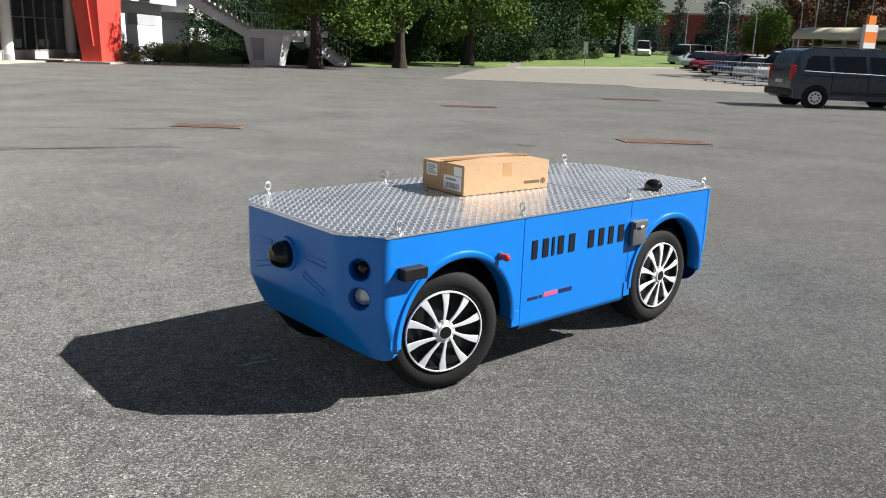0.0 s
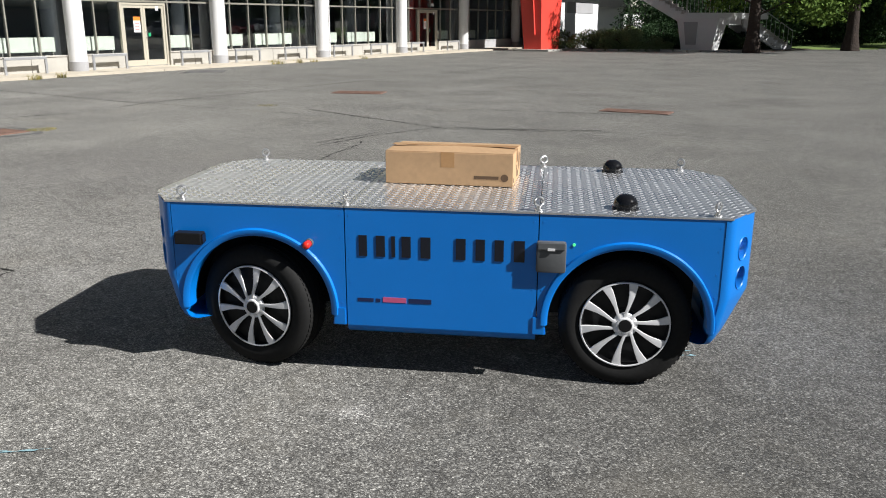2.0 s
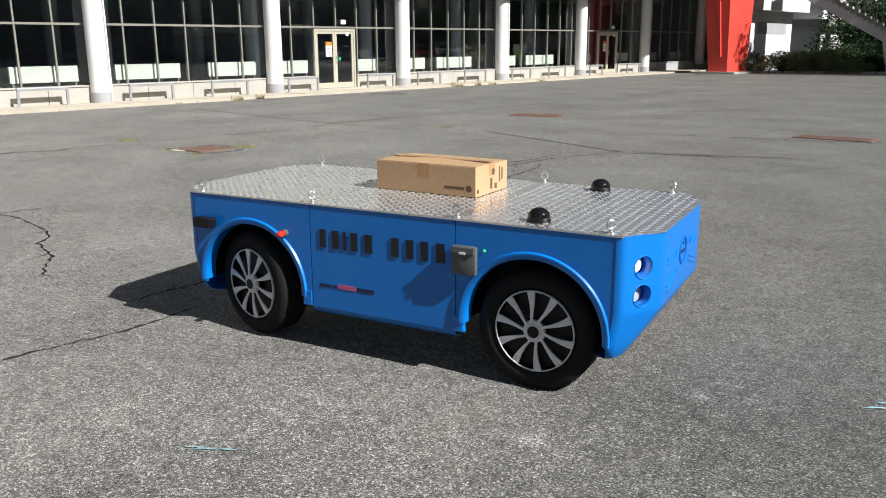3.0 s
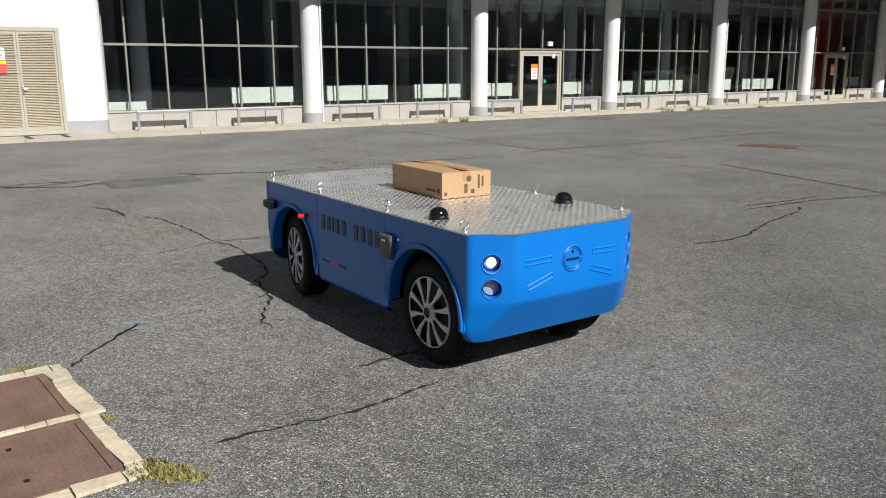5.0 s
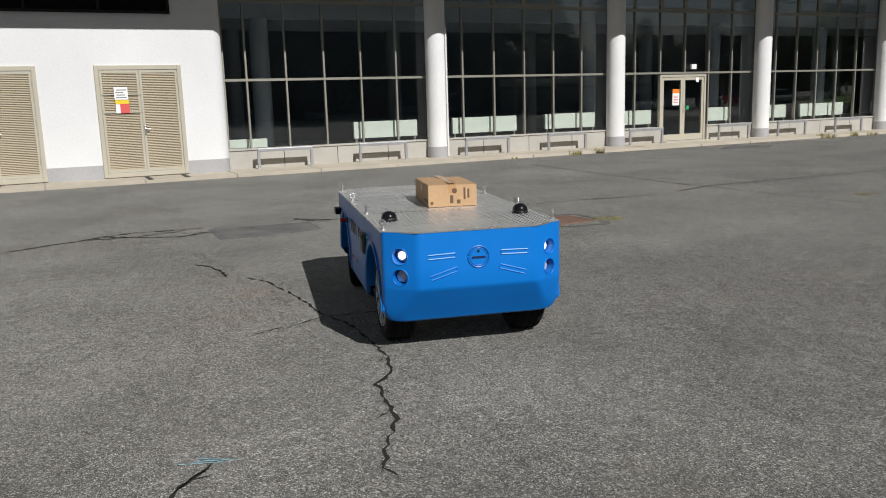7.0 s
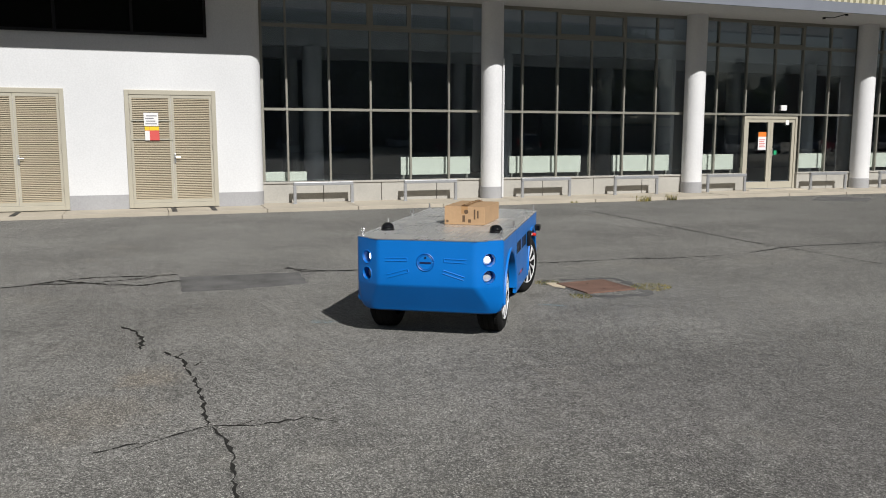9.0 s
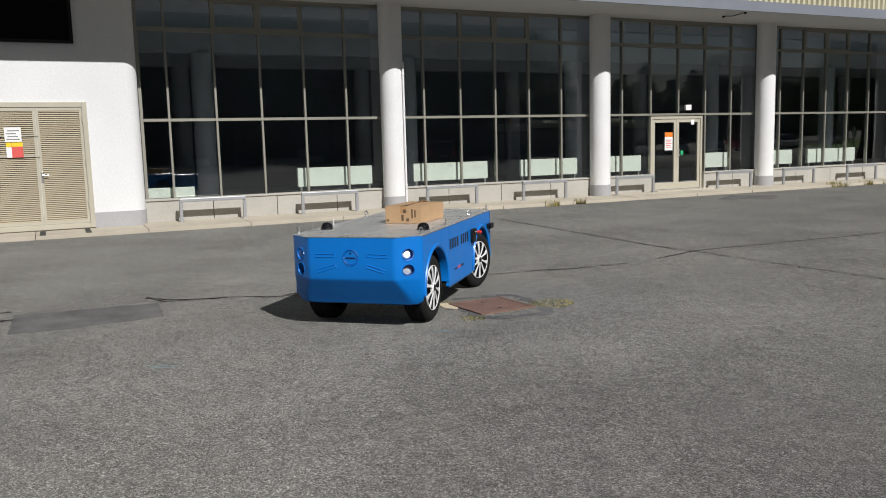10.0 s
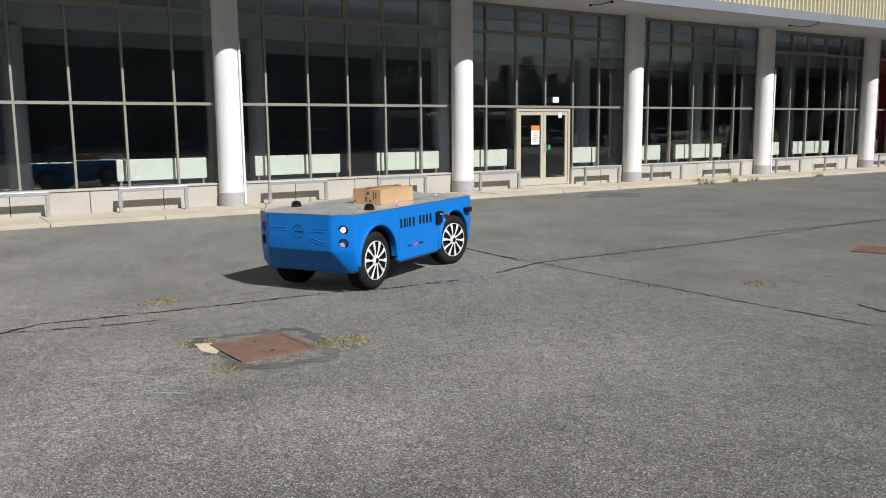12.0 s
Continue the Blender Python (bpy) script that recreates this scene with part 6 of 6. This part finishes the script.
def parked(kind, paint, label, m, length=4.3, width=1.78, height=1.48, nose=0.95, boot=0.5, glass_from=0.98, group=""):
    """A parked car with its nose towards +x."""
    t = thing(kind, label, "car" if kind == "car" else "van", m, group=group)
    h, w, L = height, width / 2, length / 2
    belt = glass_from
    body = loft([(-L, [(w * 0.80, 0.34), (w * 0.86, 0.6), (w * 0.82, belt * 0.92)]), (-L + 0.12, [(w * 0.95, 0.26), (w, 0.6), (w * 0.94, belt)]),
                 (-L * 0.3, [(w * 0.97, 0.22), (w, 0.6), (w * 0.95, belt)]), (L - nose - 0.1, [(w * 0.97, 0.22), (w, 0.6), (w * 0.94, belt * 0.98)]),
                 (L - 0.25, [(w * 0.95, 0.24), (w * 0.97, 0.55), (w * 0.86, belt * 0.8)]), (L, [(w * 0.78, 0.3), (w * 0.82, 0.5), (w * 0.72, belt * 0.68)])])
    part("body", body, paint, t, smooth=38)
    x0, x1 = -L + 0.06, L - nose
    cab = loft([(x0 + 0.02, [(w * 0.90, belt - 0.02), (w * 0.86, belt + 0.05)]), (x0 + boot * 0.45, [(w * 0.92, belt - 0.02), (w * 0.80, h - 0.10)]), (x0 + boot, [(w * 0.93, belt - 0.02), (w * 0.76, h - 0.01)]),
                (x1 - 0.75, [(w * 0.93, belt - 0.02), (w * 0.76, h)]), (x1 - 0.45, [(w * 0.93, belt - 0.02), (w * 0.76, h - 0.06)]), (x1 + 0.25, [(w * 0.9, belt - 0.06), (w * 0.86, belt)])])
    part("cabin", cab, "gloss_black", t, "dark glazed cabin", smooth=38)
    roof = loft([(x0 + boot * 0.5, [(w * 0.80, h - 0.10), (w * 0.74, h - 0.055)]), (x0 + boot, [(w * 0.77, h - 0.03), (w * 0.7, h + 0.01)]), (x1 - 0.75, [(w * 0.77, h - 0.02), (w * 0.7, h + 0.018)]), (x1 - 0.46, [(w * 0.77, h - 0.09), (w * 0.7, h - 0.045)])])
    part("roof", roof, paint, t, smooth=38)
    for x in (x0 + boot * 0.9, x0 + boot + 0.85, x1 - 0.6):
        for side in (1, -1):
            p = Shape(); p.tube([(x, side * (w * 0.945), belt - 0.02), (x - (0.1 if x > 0 else 0), side * w * 0.79, h - 0.05)], 0.035, 5)
            part("pillar", p, paint, t)
    for x in (-L + 0.82, L - 0.85):
        for side in (1, -1):
            wl = Shape(); wl.cyl((x, side * (w - 0.2), 0.31), (x, side * (w + 0.005), 0.31), 0.31, n=24)
            tyre = part("wheel", wl, "rubber", t)
            part("rim", Shape().cyl((x, side * (w + 0.004), 0.31), (x, side * (w + 0.012), 0.31), 0.19, n=18), "silver", tyre)
    for side in (1, -1):
        part("tail_lamp", Shape().box(-L - 0.005, -L + 0.12, min(side * w * 0.62, side * w * 0.9), max(side * w * 0.62, side * w * 0.9), 0.68, 0.84, 0.02), "red_lamp", t)
        part("headlight", Shape().box(L - 0.22, L - 0.02, min(side * w * 0.5, side * w * 0.82), max(side * w * 0.5, side * w * 0.82), 0.52, 0.64, 0.03), "lens", t)
        part("mirror", Shape().box(x1 - 0.25, x1 - 0.1, min(side * w * 0.98, side * (w + 0.16)), max(side * w * 0.98, side * (w + 0.16)), belt - 0.02, belt + 0.12, 0.03), paint, t)
    part("number_plate", Shape().box(L - 0.012, L + 0.006, -0.25, 0.25, 0.36, 0.46), "label", t)
    return t


def delivery_van(m):
    """The near charcoal van: tall boxy tail, long side windows."""
    t = thing("van", "charcoal compact passenger van parked on the asphalt", "van", m)
    L, w, h = 2.2, 0.92, 1.84
    body = loft([(-L, [(w * 0.88, 0.4), (w * 0.93, 0.75), (w * 0.90, 1.08)]), (-L + 0.1, [(w * 0.97, 0.28), (w, 0.7), (w * 0.96, 1.1)]), (-0.4, [(w * 0.98, 0.26), (w, 0.7), (w * 0.97, 1.08)]),
                 (1.2, [(w * 0.98, 0.26), (w, 0.7), (w * 0.95, 1.04)]), (1.9, [(w * 0.95, 0.28), (w * 0.97, 0.62), (w * 0.85, 0.92)]), (L, [(w * 0.8, 0.32), (w * 0.84, 0.55), (w * 0.74, 0.78)])])
    part("body", body, "van", t, smooth=35)
    upper = loft([(-L + 0.02, [(w * 0.9, 1.07), (w * 0.88, 1.2)]), (-L + 0.14, [(w * 0.95, 1.08), (w * 0.85, 1.55)]), (-L + 0.27, [(w * 0.955, 1.08), (w * 0.83, 1.74)]), (-L + 0.5, [(w * 0.96, 1.08), (w * 0.8, h - 0.02)]), (0.2, [(w * 0.96, 1.06), (w * 0.8, h)]),
                  (0.75, [(w * 0.96, 1.05), (w * 0.8, h - 0.06)]), (1.55, [(w * 0.93, 1.0), (w * 0.86, 1.06)])])
    part("upper_body", upper, "van", t, smooth=35)

    def on_side(x, z, side, out=0.006):
        f = (z - 1.07) / (h - 1.07)
        return (x, side * (w * (0.963 - 0.163 * f) + out), z)
    for side in (1, -1):
        for quad in ([(-1.82, 1.17), (-1.05, 1.13), (-1.12, 1.6), (-1.62, 1.6), (-1.74, 1.5)], [(-0.93, 1.13), (0.02, 1.11), (-0.05, 1.62), (-0.98, 1.6)], [(0.14, 1.1), (1.15, 1.06), (0.62, 1.6), (0.1, 1.62)]):
            s = Shape()
            v = [s.bm.verts.new(on_side(x, z, side)) for x, z in quad]
            s.bm.faces.new(v); s.thicken(0.006)
            part("side_window", s, "gloss_black", t)
        part("tail_lamp", Shape().box(-L - 0.01, -L + 0.12, min(side * w * 0.80, side * w * 0.95), max(side * w * 0.80, side * w * 0.95), 0.86, 1.3, 0.02), "red_lamp", t)
        chrome_line = [on_side(x, z, side, 0.01) for x, z in ((-1.84, 1.135), (-0.9, 1.105), (0.1, 1.085), (1.2, 1.04))]
        part("window_trim", Shape().tube(chrome_line, 0.011, 6), "silver", t, "bright trim under the side windows")
        for x_h in (-0.72, 0.32):
            part("door_handle", Shape().box(x_h, x_h + 0.18, min(side * w * 0.97, side * (w + 0.03)), max(side * w * 0.97, side * (w + 0.03)), 0.93, 0.965, 0.01), "van", t)
        for x_s in (-1.0, 0.08, 1.14):
            part("door_gap", Shape().box(x_s - 0.006, x_s + 0.006, min(side * w * 0.97, side * (w + 0.003)), max(side * w * 0.97, side * (w + 0.003)), 0.36, 1.04), "black", t)
        part("side_rub", Shape().box(-1.0, 1.0, min(side * w, side * (w + 0.02)), max(side * w, side * (w + 0.02)), 0.42, 0.52, 0.008), "bumper", t)
        part("door_seam", Shape().box(-1.9, 0.05, min(side * (w * 0.985), side * (w * 1.003)), max(side * (w * 0.985), side * (w * 1.003)), 0.985, 1.0), "black", t)
        for x in (-1.45, 1.32):
            arch = Shape(); arch.cyl((x, side * (w - 0.12), 0.34), (x, side * (w + 0.004), 0.34), 0.39, n=28)
            part("wheel_arch", arch, "black", t)
            wl = Shape(); wl.lathe([(0.2, -0.1), (0.3, -0.1), (0.32, -0.07), (0.32, -0.02), (0.29, 0.012), (0.2, 0.012)], 28, pose(x, side * w, 0.32, -90 * side))
            wh = part("wheel", wl, "rubber", t, smooth=40)
            rim = Shape(); rim.lathe([(0.205, 0.0), (0.2, 0.014), (0.17, 0.016), (0.0, 0.02)], 28, pose(x, side * w, 0.32, -90 * side))
            rm = part("rim", rim, "silver", wh, "silver wheel trim", smooth=40)
            for k in range(8):
                a = 2 * math.pi * k / 8
                part("rim_gap", Shape().cyl((x + 0.125 * math.cos(a), side * (w + 0.012), 0.32 + 0.125 * math.sin(a)), (x + 0.125 * math.cos(a), side * (w + 0.024), 0.32 + 0.125 * math.sin(a)), 0.03, n=8), "black", wh)
        part("mirror", Shape().box(0.95, 1.12, min(side * w, side * (w + 0.18)), max(side * w, side * (w + 0.18)), 1.08, 1.26, 0.03), "van", t)
        part("door_sign", Shape().cyl((0.95, side * (w + 0.0), 0.8), (0.95, side * (w + 0.008), 0.8), 0.2, n=24), "yellow", t, "round ochre door emblem")
    g = Shape()
    g.bm.faces.new([g.bm.verts.new(p) for p in ((-L + 0.015, -w * 0.74, 1.2), (-L + 0.015, w * 0.74, 1.2), (-L + 0.255, w * 0.68, 1.68), (-L + 0.255, -w * 0.68, 1.68))])
    g.thicken(0.012)
    part("tailgate_window", g, "gloss_black", t)
    part("rear_bumper", Shape().box(-L - 0.1, -L + 0.12, -w * 0.96, w * 0.96, 0.36, 0.58, 0.05), "bumper", t)
    part("number_plate", Shape().box(-L - 0.014, -L + 0.02, -0.26, 0.26, 0.74, 0.85), "label", t)
    part("roof_rail", Shape().tube([(-1.6, w * 0.72, h + 0.02), (0.4, w * 0.72, h + 0.02)], 0.02, 6), "black", t)
    part("roof_rail", Shape().tube([(-1.6, -w * 0.72, h + 0.02), (0.4, -w * 0.72, h + 0.02)], 0.02, 6), "black", t)
    return t


delivery_van(pose(15.35, 25.6, 0, 0, 0, 3) @ Matrix.Diagonal((1.12, 1.04, 1.05, 1)))
ROW = "cars parked in a row"
for x_, y_, a_, mat_, lab_, kw_ in [
        (23.4, 78.0, 215, "car_silver", "silver people carrier parked in a row", dict(height=1.9, length=4.9, nose=0.7, glass_from=1.05)),
        (22.6, 70.0, 212, "car_silver", "silver hatchback parked in a row", {}), (22.4, 66.5, 212, "car_red", "dark red hatchback parked in a row", {}),
        (22.2, 63.0, 212, "car_red", "dark red estate parked in a row", {}), (21.9, 59.0, 212, "car_blue", "dark blue hatchback parked in a row", {}),
        (22.4, 55.0, 212, "car_white", "white saloon parked in a row", {}), (22.6, 51.0, 212, "car_white", "white van parked in a row", dict(height=1.9, glass_from=1.1)),
        (24.0, 104.0, 262, "car_white", "white van driving-lane parked far off", dict(height=1.9, length=4.6)), (14.5, 104.0, 170, "car_blue", "dark car parked far off under trees", {}),
        (29.0, 52.5, 212, "car_red", "red car parked behind the row", {})]:
    parked("car", mat_, lab_, pose(x_, y_, rise(y_), 0, 0, a_), group=ROW, **kw_)
# cars mirrored in the glass from across the yard
for x_, y_, a_, mat_ in [(48, 14, 180, "car_silver"), (48, 19, 182, "car_blue"), (48, 26, 180, "car_white"), (48, 32, 178, "car_red"), (48, 38, 180, "car_silver")]:
    parked("car", mat_, "car parked across the yard before the trees", pose(x_, y_, 0, 0, 0, a_), group="cars across the yard")
for i_, y_ in enumerate(range(-16, 62, 6)):
    copy_thing(oak if i_ % 2 else ash, pose(58 + (i_ * 37 % 7), y_, 0, 0, 0, i_ * 61) @ Matrix.Diagonal((2.9 if i_ % 2 == 0 else 1.75,) * 3 + (1,)))
    copy_thing(box_bush, pose(55, y_ + 2, 0, 0, 0, i_ * 40) @ Matrix.Diagonal((1.7, 1.7, 1.4, 1)))
    copy_thing(fir, pose(66 + (i_ * 23 % 7), y_ + 3, 0, 0, 0, i_ * 40) @ Matrix.Diagonal((2.0, 2.0, 2.0, 1)))

for i_, y_ in enumerate(range(-20, 200, 5)):
    copy_thing(fir if i_ % 3 else oak, pose(75 + (i_ * 29 % 6), y_, 0, 0, 0, i_ * 53) @ Matrix.Diagonal((2.4, 2.4, (1.6 if y_ < 60 else 0.95) + 0.2 * (i_ % 3), 1)))
    if 122 > y_ > 62:
        copy_thing(box_bush, pose(62, y_ + 2, 0, 0, 0, i_ * 40) @ Matrix.Diagonal((2.6, 2.6, 2.0, 1)))


# ---- far buildings, lamps, shelter ----
def brick_hall():
    t = thing("brick_hall", "long dark red brick hall behind the car park", "building", pose(47.5, 152.0, 0, 0, 0, -17))
    part("wall", Shape().box(-11, 14, 0, 30, 0, 8.3), "brick", t)
    part("wall", Shape().box(-16, -11.02, 4, 30, 0, 7.4), "plinth", t, "grey end block")
    part("roof", Shape().box(-11.3, 14.3, -0.3, 30, 8.3, 8.6), "concrete", t)
    for i in range(5):
        part("window", Shape().box(-9 + 4.6 * i, -6.2 + 4.6 * i, -0.05, 0.1, 2.4, 5.0), "gloss_black", t)


def tower_block():
    t = thing("office_tower", "pale blue-grey office block far off", "building", pose(88, 205, 0, 0, 0, -25))
    part("wall", Shape().box(-8, 8, 0, 16, 0, 30), "car_silver", t)
    for k in range(9):
        for i in range(5):
            part("window", Shape().box(-7.4 + 3.0 * i, -5.2 + 3.0 * i, -0.06, 0.1, 2 + 3.1 * k, 4 + 3.1 * k), "gloss_black", t)


def shelter():
    t = thing("shelter", "long open shelter with a curved cream canopy", "shelter", pose(28.5, 47.0, 0, 0, 0, -58))
    arc = [(1.6 * math.cos(a), 2.75 + 0.75 * math.sin(a)) for a in [math.pi * i / 12 for i in range(13)]]
    s = Shape(); s.grid([[(y, x * 1.0, z) for x, z in arc] for y in (-7.5, -2.5, 2.5, 7.5)]); s.thicken(0.05)
    part("canopy", s, "canopy", t, smooth=40)
    for x in (-7.4, -3.7, 0, 3.7, 7.4):
        for y in (-1.5, 1.5):
            part("post", Shape().cyl((x, y, 0), (x, y, 2.8), 0.05, n=8), "galv", t)
    part("screen", Shape().box(-7.4, 7.4, 1.5, 1.56, 0.2, 2.5), "concrete", t, "shaded back screen")


def lamp(x, y, h, reach, turn):
    t = thing("street_lamp", "tall grey street lamp with a curved arm", "street lamp", pose(x, y, rise(y), 0, 0, turn), group="street lamps")
    part("pole", Shape().cyl((0, 0, 0), (0, 0, h - 0.8), 0.055, 0.035, 10), "galv", t)
    part("arm", Shape().tube([(0, 0, h - 0.8), (0.05, 0, h - 0.3), (0.35, 0, h), (reach, 0, h + 0.05)], 0.025, 8), "galv", t)
    part("head", Shape().box(reach - 0.1, reach + 0.35, -0.09, 0.09, h, h + 0.12, 0.04), "silver", t)


brick_hall()
tower_block()
shelter()
for a_ in [(23.9, 68.9, 5.4, 0.7, 190), (24.4, 63.5, 5.0, 0.7, 190), (26.7, 94.0, 6.4, 0.8, 10), (24.7, 52.8, 7.5, 0.8, 190), (27.4, 62.4, 5.6, 0.8, 200), (28.0, 56.0, 6.5, 0.8, 200), (31.5, 60.0, 8.0, 0.8, 190), (4.6, 69.0, 6.0, 0.6, 90)]:
    lamp(*a_)
t_ = thing("sign_pillar", "white and orange information pillar", "sign", pose(20.1, 35.15, 0, 0, 0, 30))
part("panel", Shape().box(-0.42, 0.42, -0.08, 0.08, 0, 3.1, 0.01), "label", t_)
part("band", Shape().box(-0.42, 0.42, -0.085, -0.081, 2.35, 2.8), "orange", t_)
part("band", Shape().box(-0.25, 0.25, -0.07, 0.07, 3.1, 3.5), "orange", t_)
for i_ in range(3):
    part("writing_bar", Shape().box(-0.3, 0.3 - 0.12 * i_, -0.086, -0.081, 1.6 + 0.2 * i_, 1.68 + 0.2 * i_), "label_grey", t_)
for i_, (x_, y_) in enumerate([(17.6, 48.0), (18.0, 45.5), (18.2, 43.0)]):
    t_ = thing("cage_trolley", "galvanised wire cage trolley standing on the paving", "trolley", pose(x_, y_, 0, 0, 0, 20 + 7 * i_), group="cage trolleys")
    for z_ in (0.3, 0.6, 0.9, 1.2):
        part("rail", Shape().box(-0.9, 0.9, -0.5, -0.485, z_, z_ + 0.015), "plinth", t_)
        part("rail", Shape().box(-0.9, 0.9, 0.485, 0.5, z_, z_ + 0.015), "plinth", t_)
    for u_ in range(9):
        part("bar", Shape().box(-0.9 + 0.222 * u_, -0.885 + 0.222 * u_, -0.5, -0.485, 0.15, 1.22), "plinth", t_)
    part("base", Shape().box(-0.95, 0.95, -0.52, 0.52, 0.1, 0.15), "galv", t_)
    for u_ in (-0.8, 0.8):
        part("castor", Shape().cyl((u_, -0.4, 0.05), (u_, -0.36, 0.05), 0.05, n=10), "black", t_)
        part("castor", Shape().cyl((u_, 0.36, 0.05), (u_, 0.4, 0.05), 0.05, n=10), "black", t_)
t_ = thing("notice_post", "small white notice board on a post", "sign", pose(11.8, 66.4, rise(66.4) + 0.08))
part("post", Shape().cyl((0, 0, 0), (0, 0, 1.5), 0.04, n=8), "galv", t_)
part("board", Shape().box(-0.18, 0.18, -0.03, 0.03, 0.9, 1.9), "paper", t_)
s_ = Shape()
s_.grid([[(-300 + 75 * i, 780 + 80 * j, (0, 34, 60, 74)[j] * (0.75 + 0.25 * math.sin(0.7 * i + j)) * (0.35 + 0.65 * min(1, max(0, (i - 3) / 3))) * min(1, max(0.12, 1 - 0.4 * (i - 6.2)))) for i in range(16)] for j in range(4)])
tagged(part("backdrop", s_, "hill", smooth=80), "wooded hill far behind the town", "hill", kind="structure")


# ---- movement ----
ROUTE = [(0, 2.704, 1.708, 222.98), (0.5, 2.18, 1.383, 217.74), (1, 1.577, 1.105, 212.87), (1.5, 0.968, 0.845, 207.6), (2, 0.334, 0.628, 202.9),
         (2.5, -0.275, 0.465, 198.54), (3, -0.85, 0.349, 194.3), (3.5, -1.403, 0.289, 189.89), (5.5, -4.153, 0.34, 177.82), (6, -4.922, 0.428, 174.62),
         (6.5, -5.683, 0.571, 170.88), (7, -6.414, 0.766, 166.98), (9, -9.06, 2.385, 148.0), (9.5, -9.79, 2.947, 143.6), (10, -10.24, 3.555, 138.25),
         (10.5, -10.73, 4.23, 133.3), (11, -11.1, 4.92, 128.0), (11.5, -11.5, 5.64, 123.3), (12, -11.955, 6.452, 119.0)]
STEER = [(0, -15), (1, -15), (3, -13), (5.5, -10), (7, -12), (9, -14), (12, -13)]


def between(table, t):
    for a, b in zip(table, table[1:]):
        if t <= b[0]:
            f = (t - a[0]) / (b[0] - a[0])
            return [p + (q - p) * f for p, q in zip(a[1:], b[1:])]
    return list(table[-1][1:])


def motions():
    cart = [(t, pose(x, y, 0, 0, 0, a)) for t, x, y, a in ROUTE]
    walk(vehicle, cart)
    on_deck = pose(-0.0125, -0.1215, TOP + 0.0075, 0, 0, -2.8)
    walk(parcel, [(t, m @ on_deck) for t, m in cart])
    times = [i * 0.2 for i in range(61)]
    far, roll = [0.0], 0.0
    for a, b in zip(times, times[1:]):
        p, q = between(ROUTE, a), between(ROUTE, b)
        roll += math.hypot(q[0] - p[0], q[1] - p[1])
        far.append(roll)
    for w, x, side in wheels:
        rows = []
        for t, d in zip(times, far):
            spin = math.degrees(d / WHEEL_R) + 18
            steer = between(STEER, t)[0] if x > 0 else 0
            flat = 0 if side > 0 else 180
            rows.append((t, pose(x, 0.558 * side, WHEEL_R, 0, 0, steer) @ pose(0, 0, 0, 0, spin, 0) @ pose(0, 0, 0, 0, 0, flat)))
        walk(w, rows)


motions()
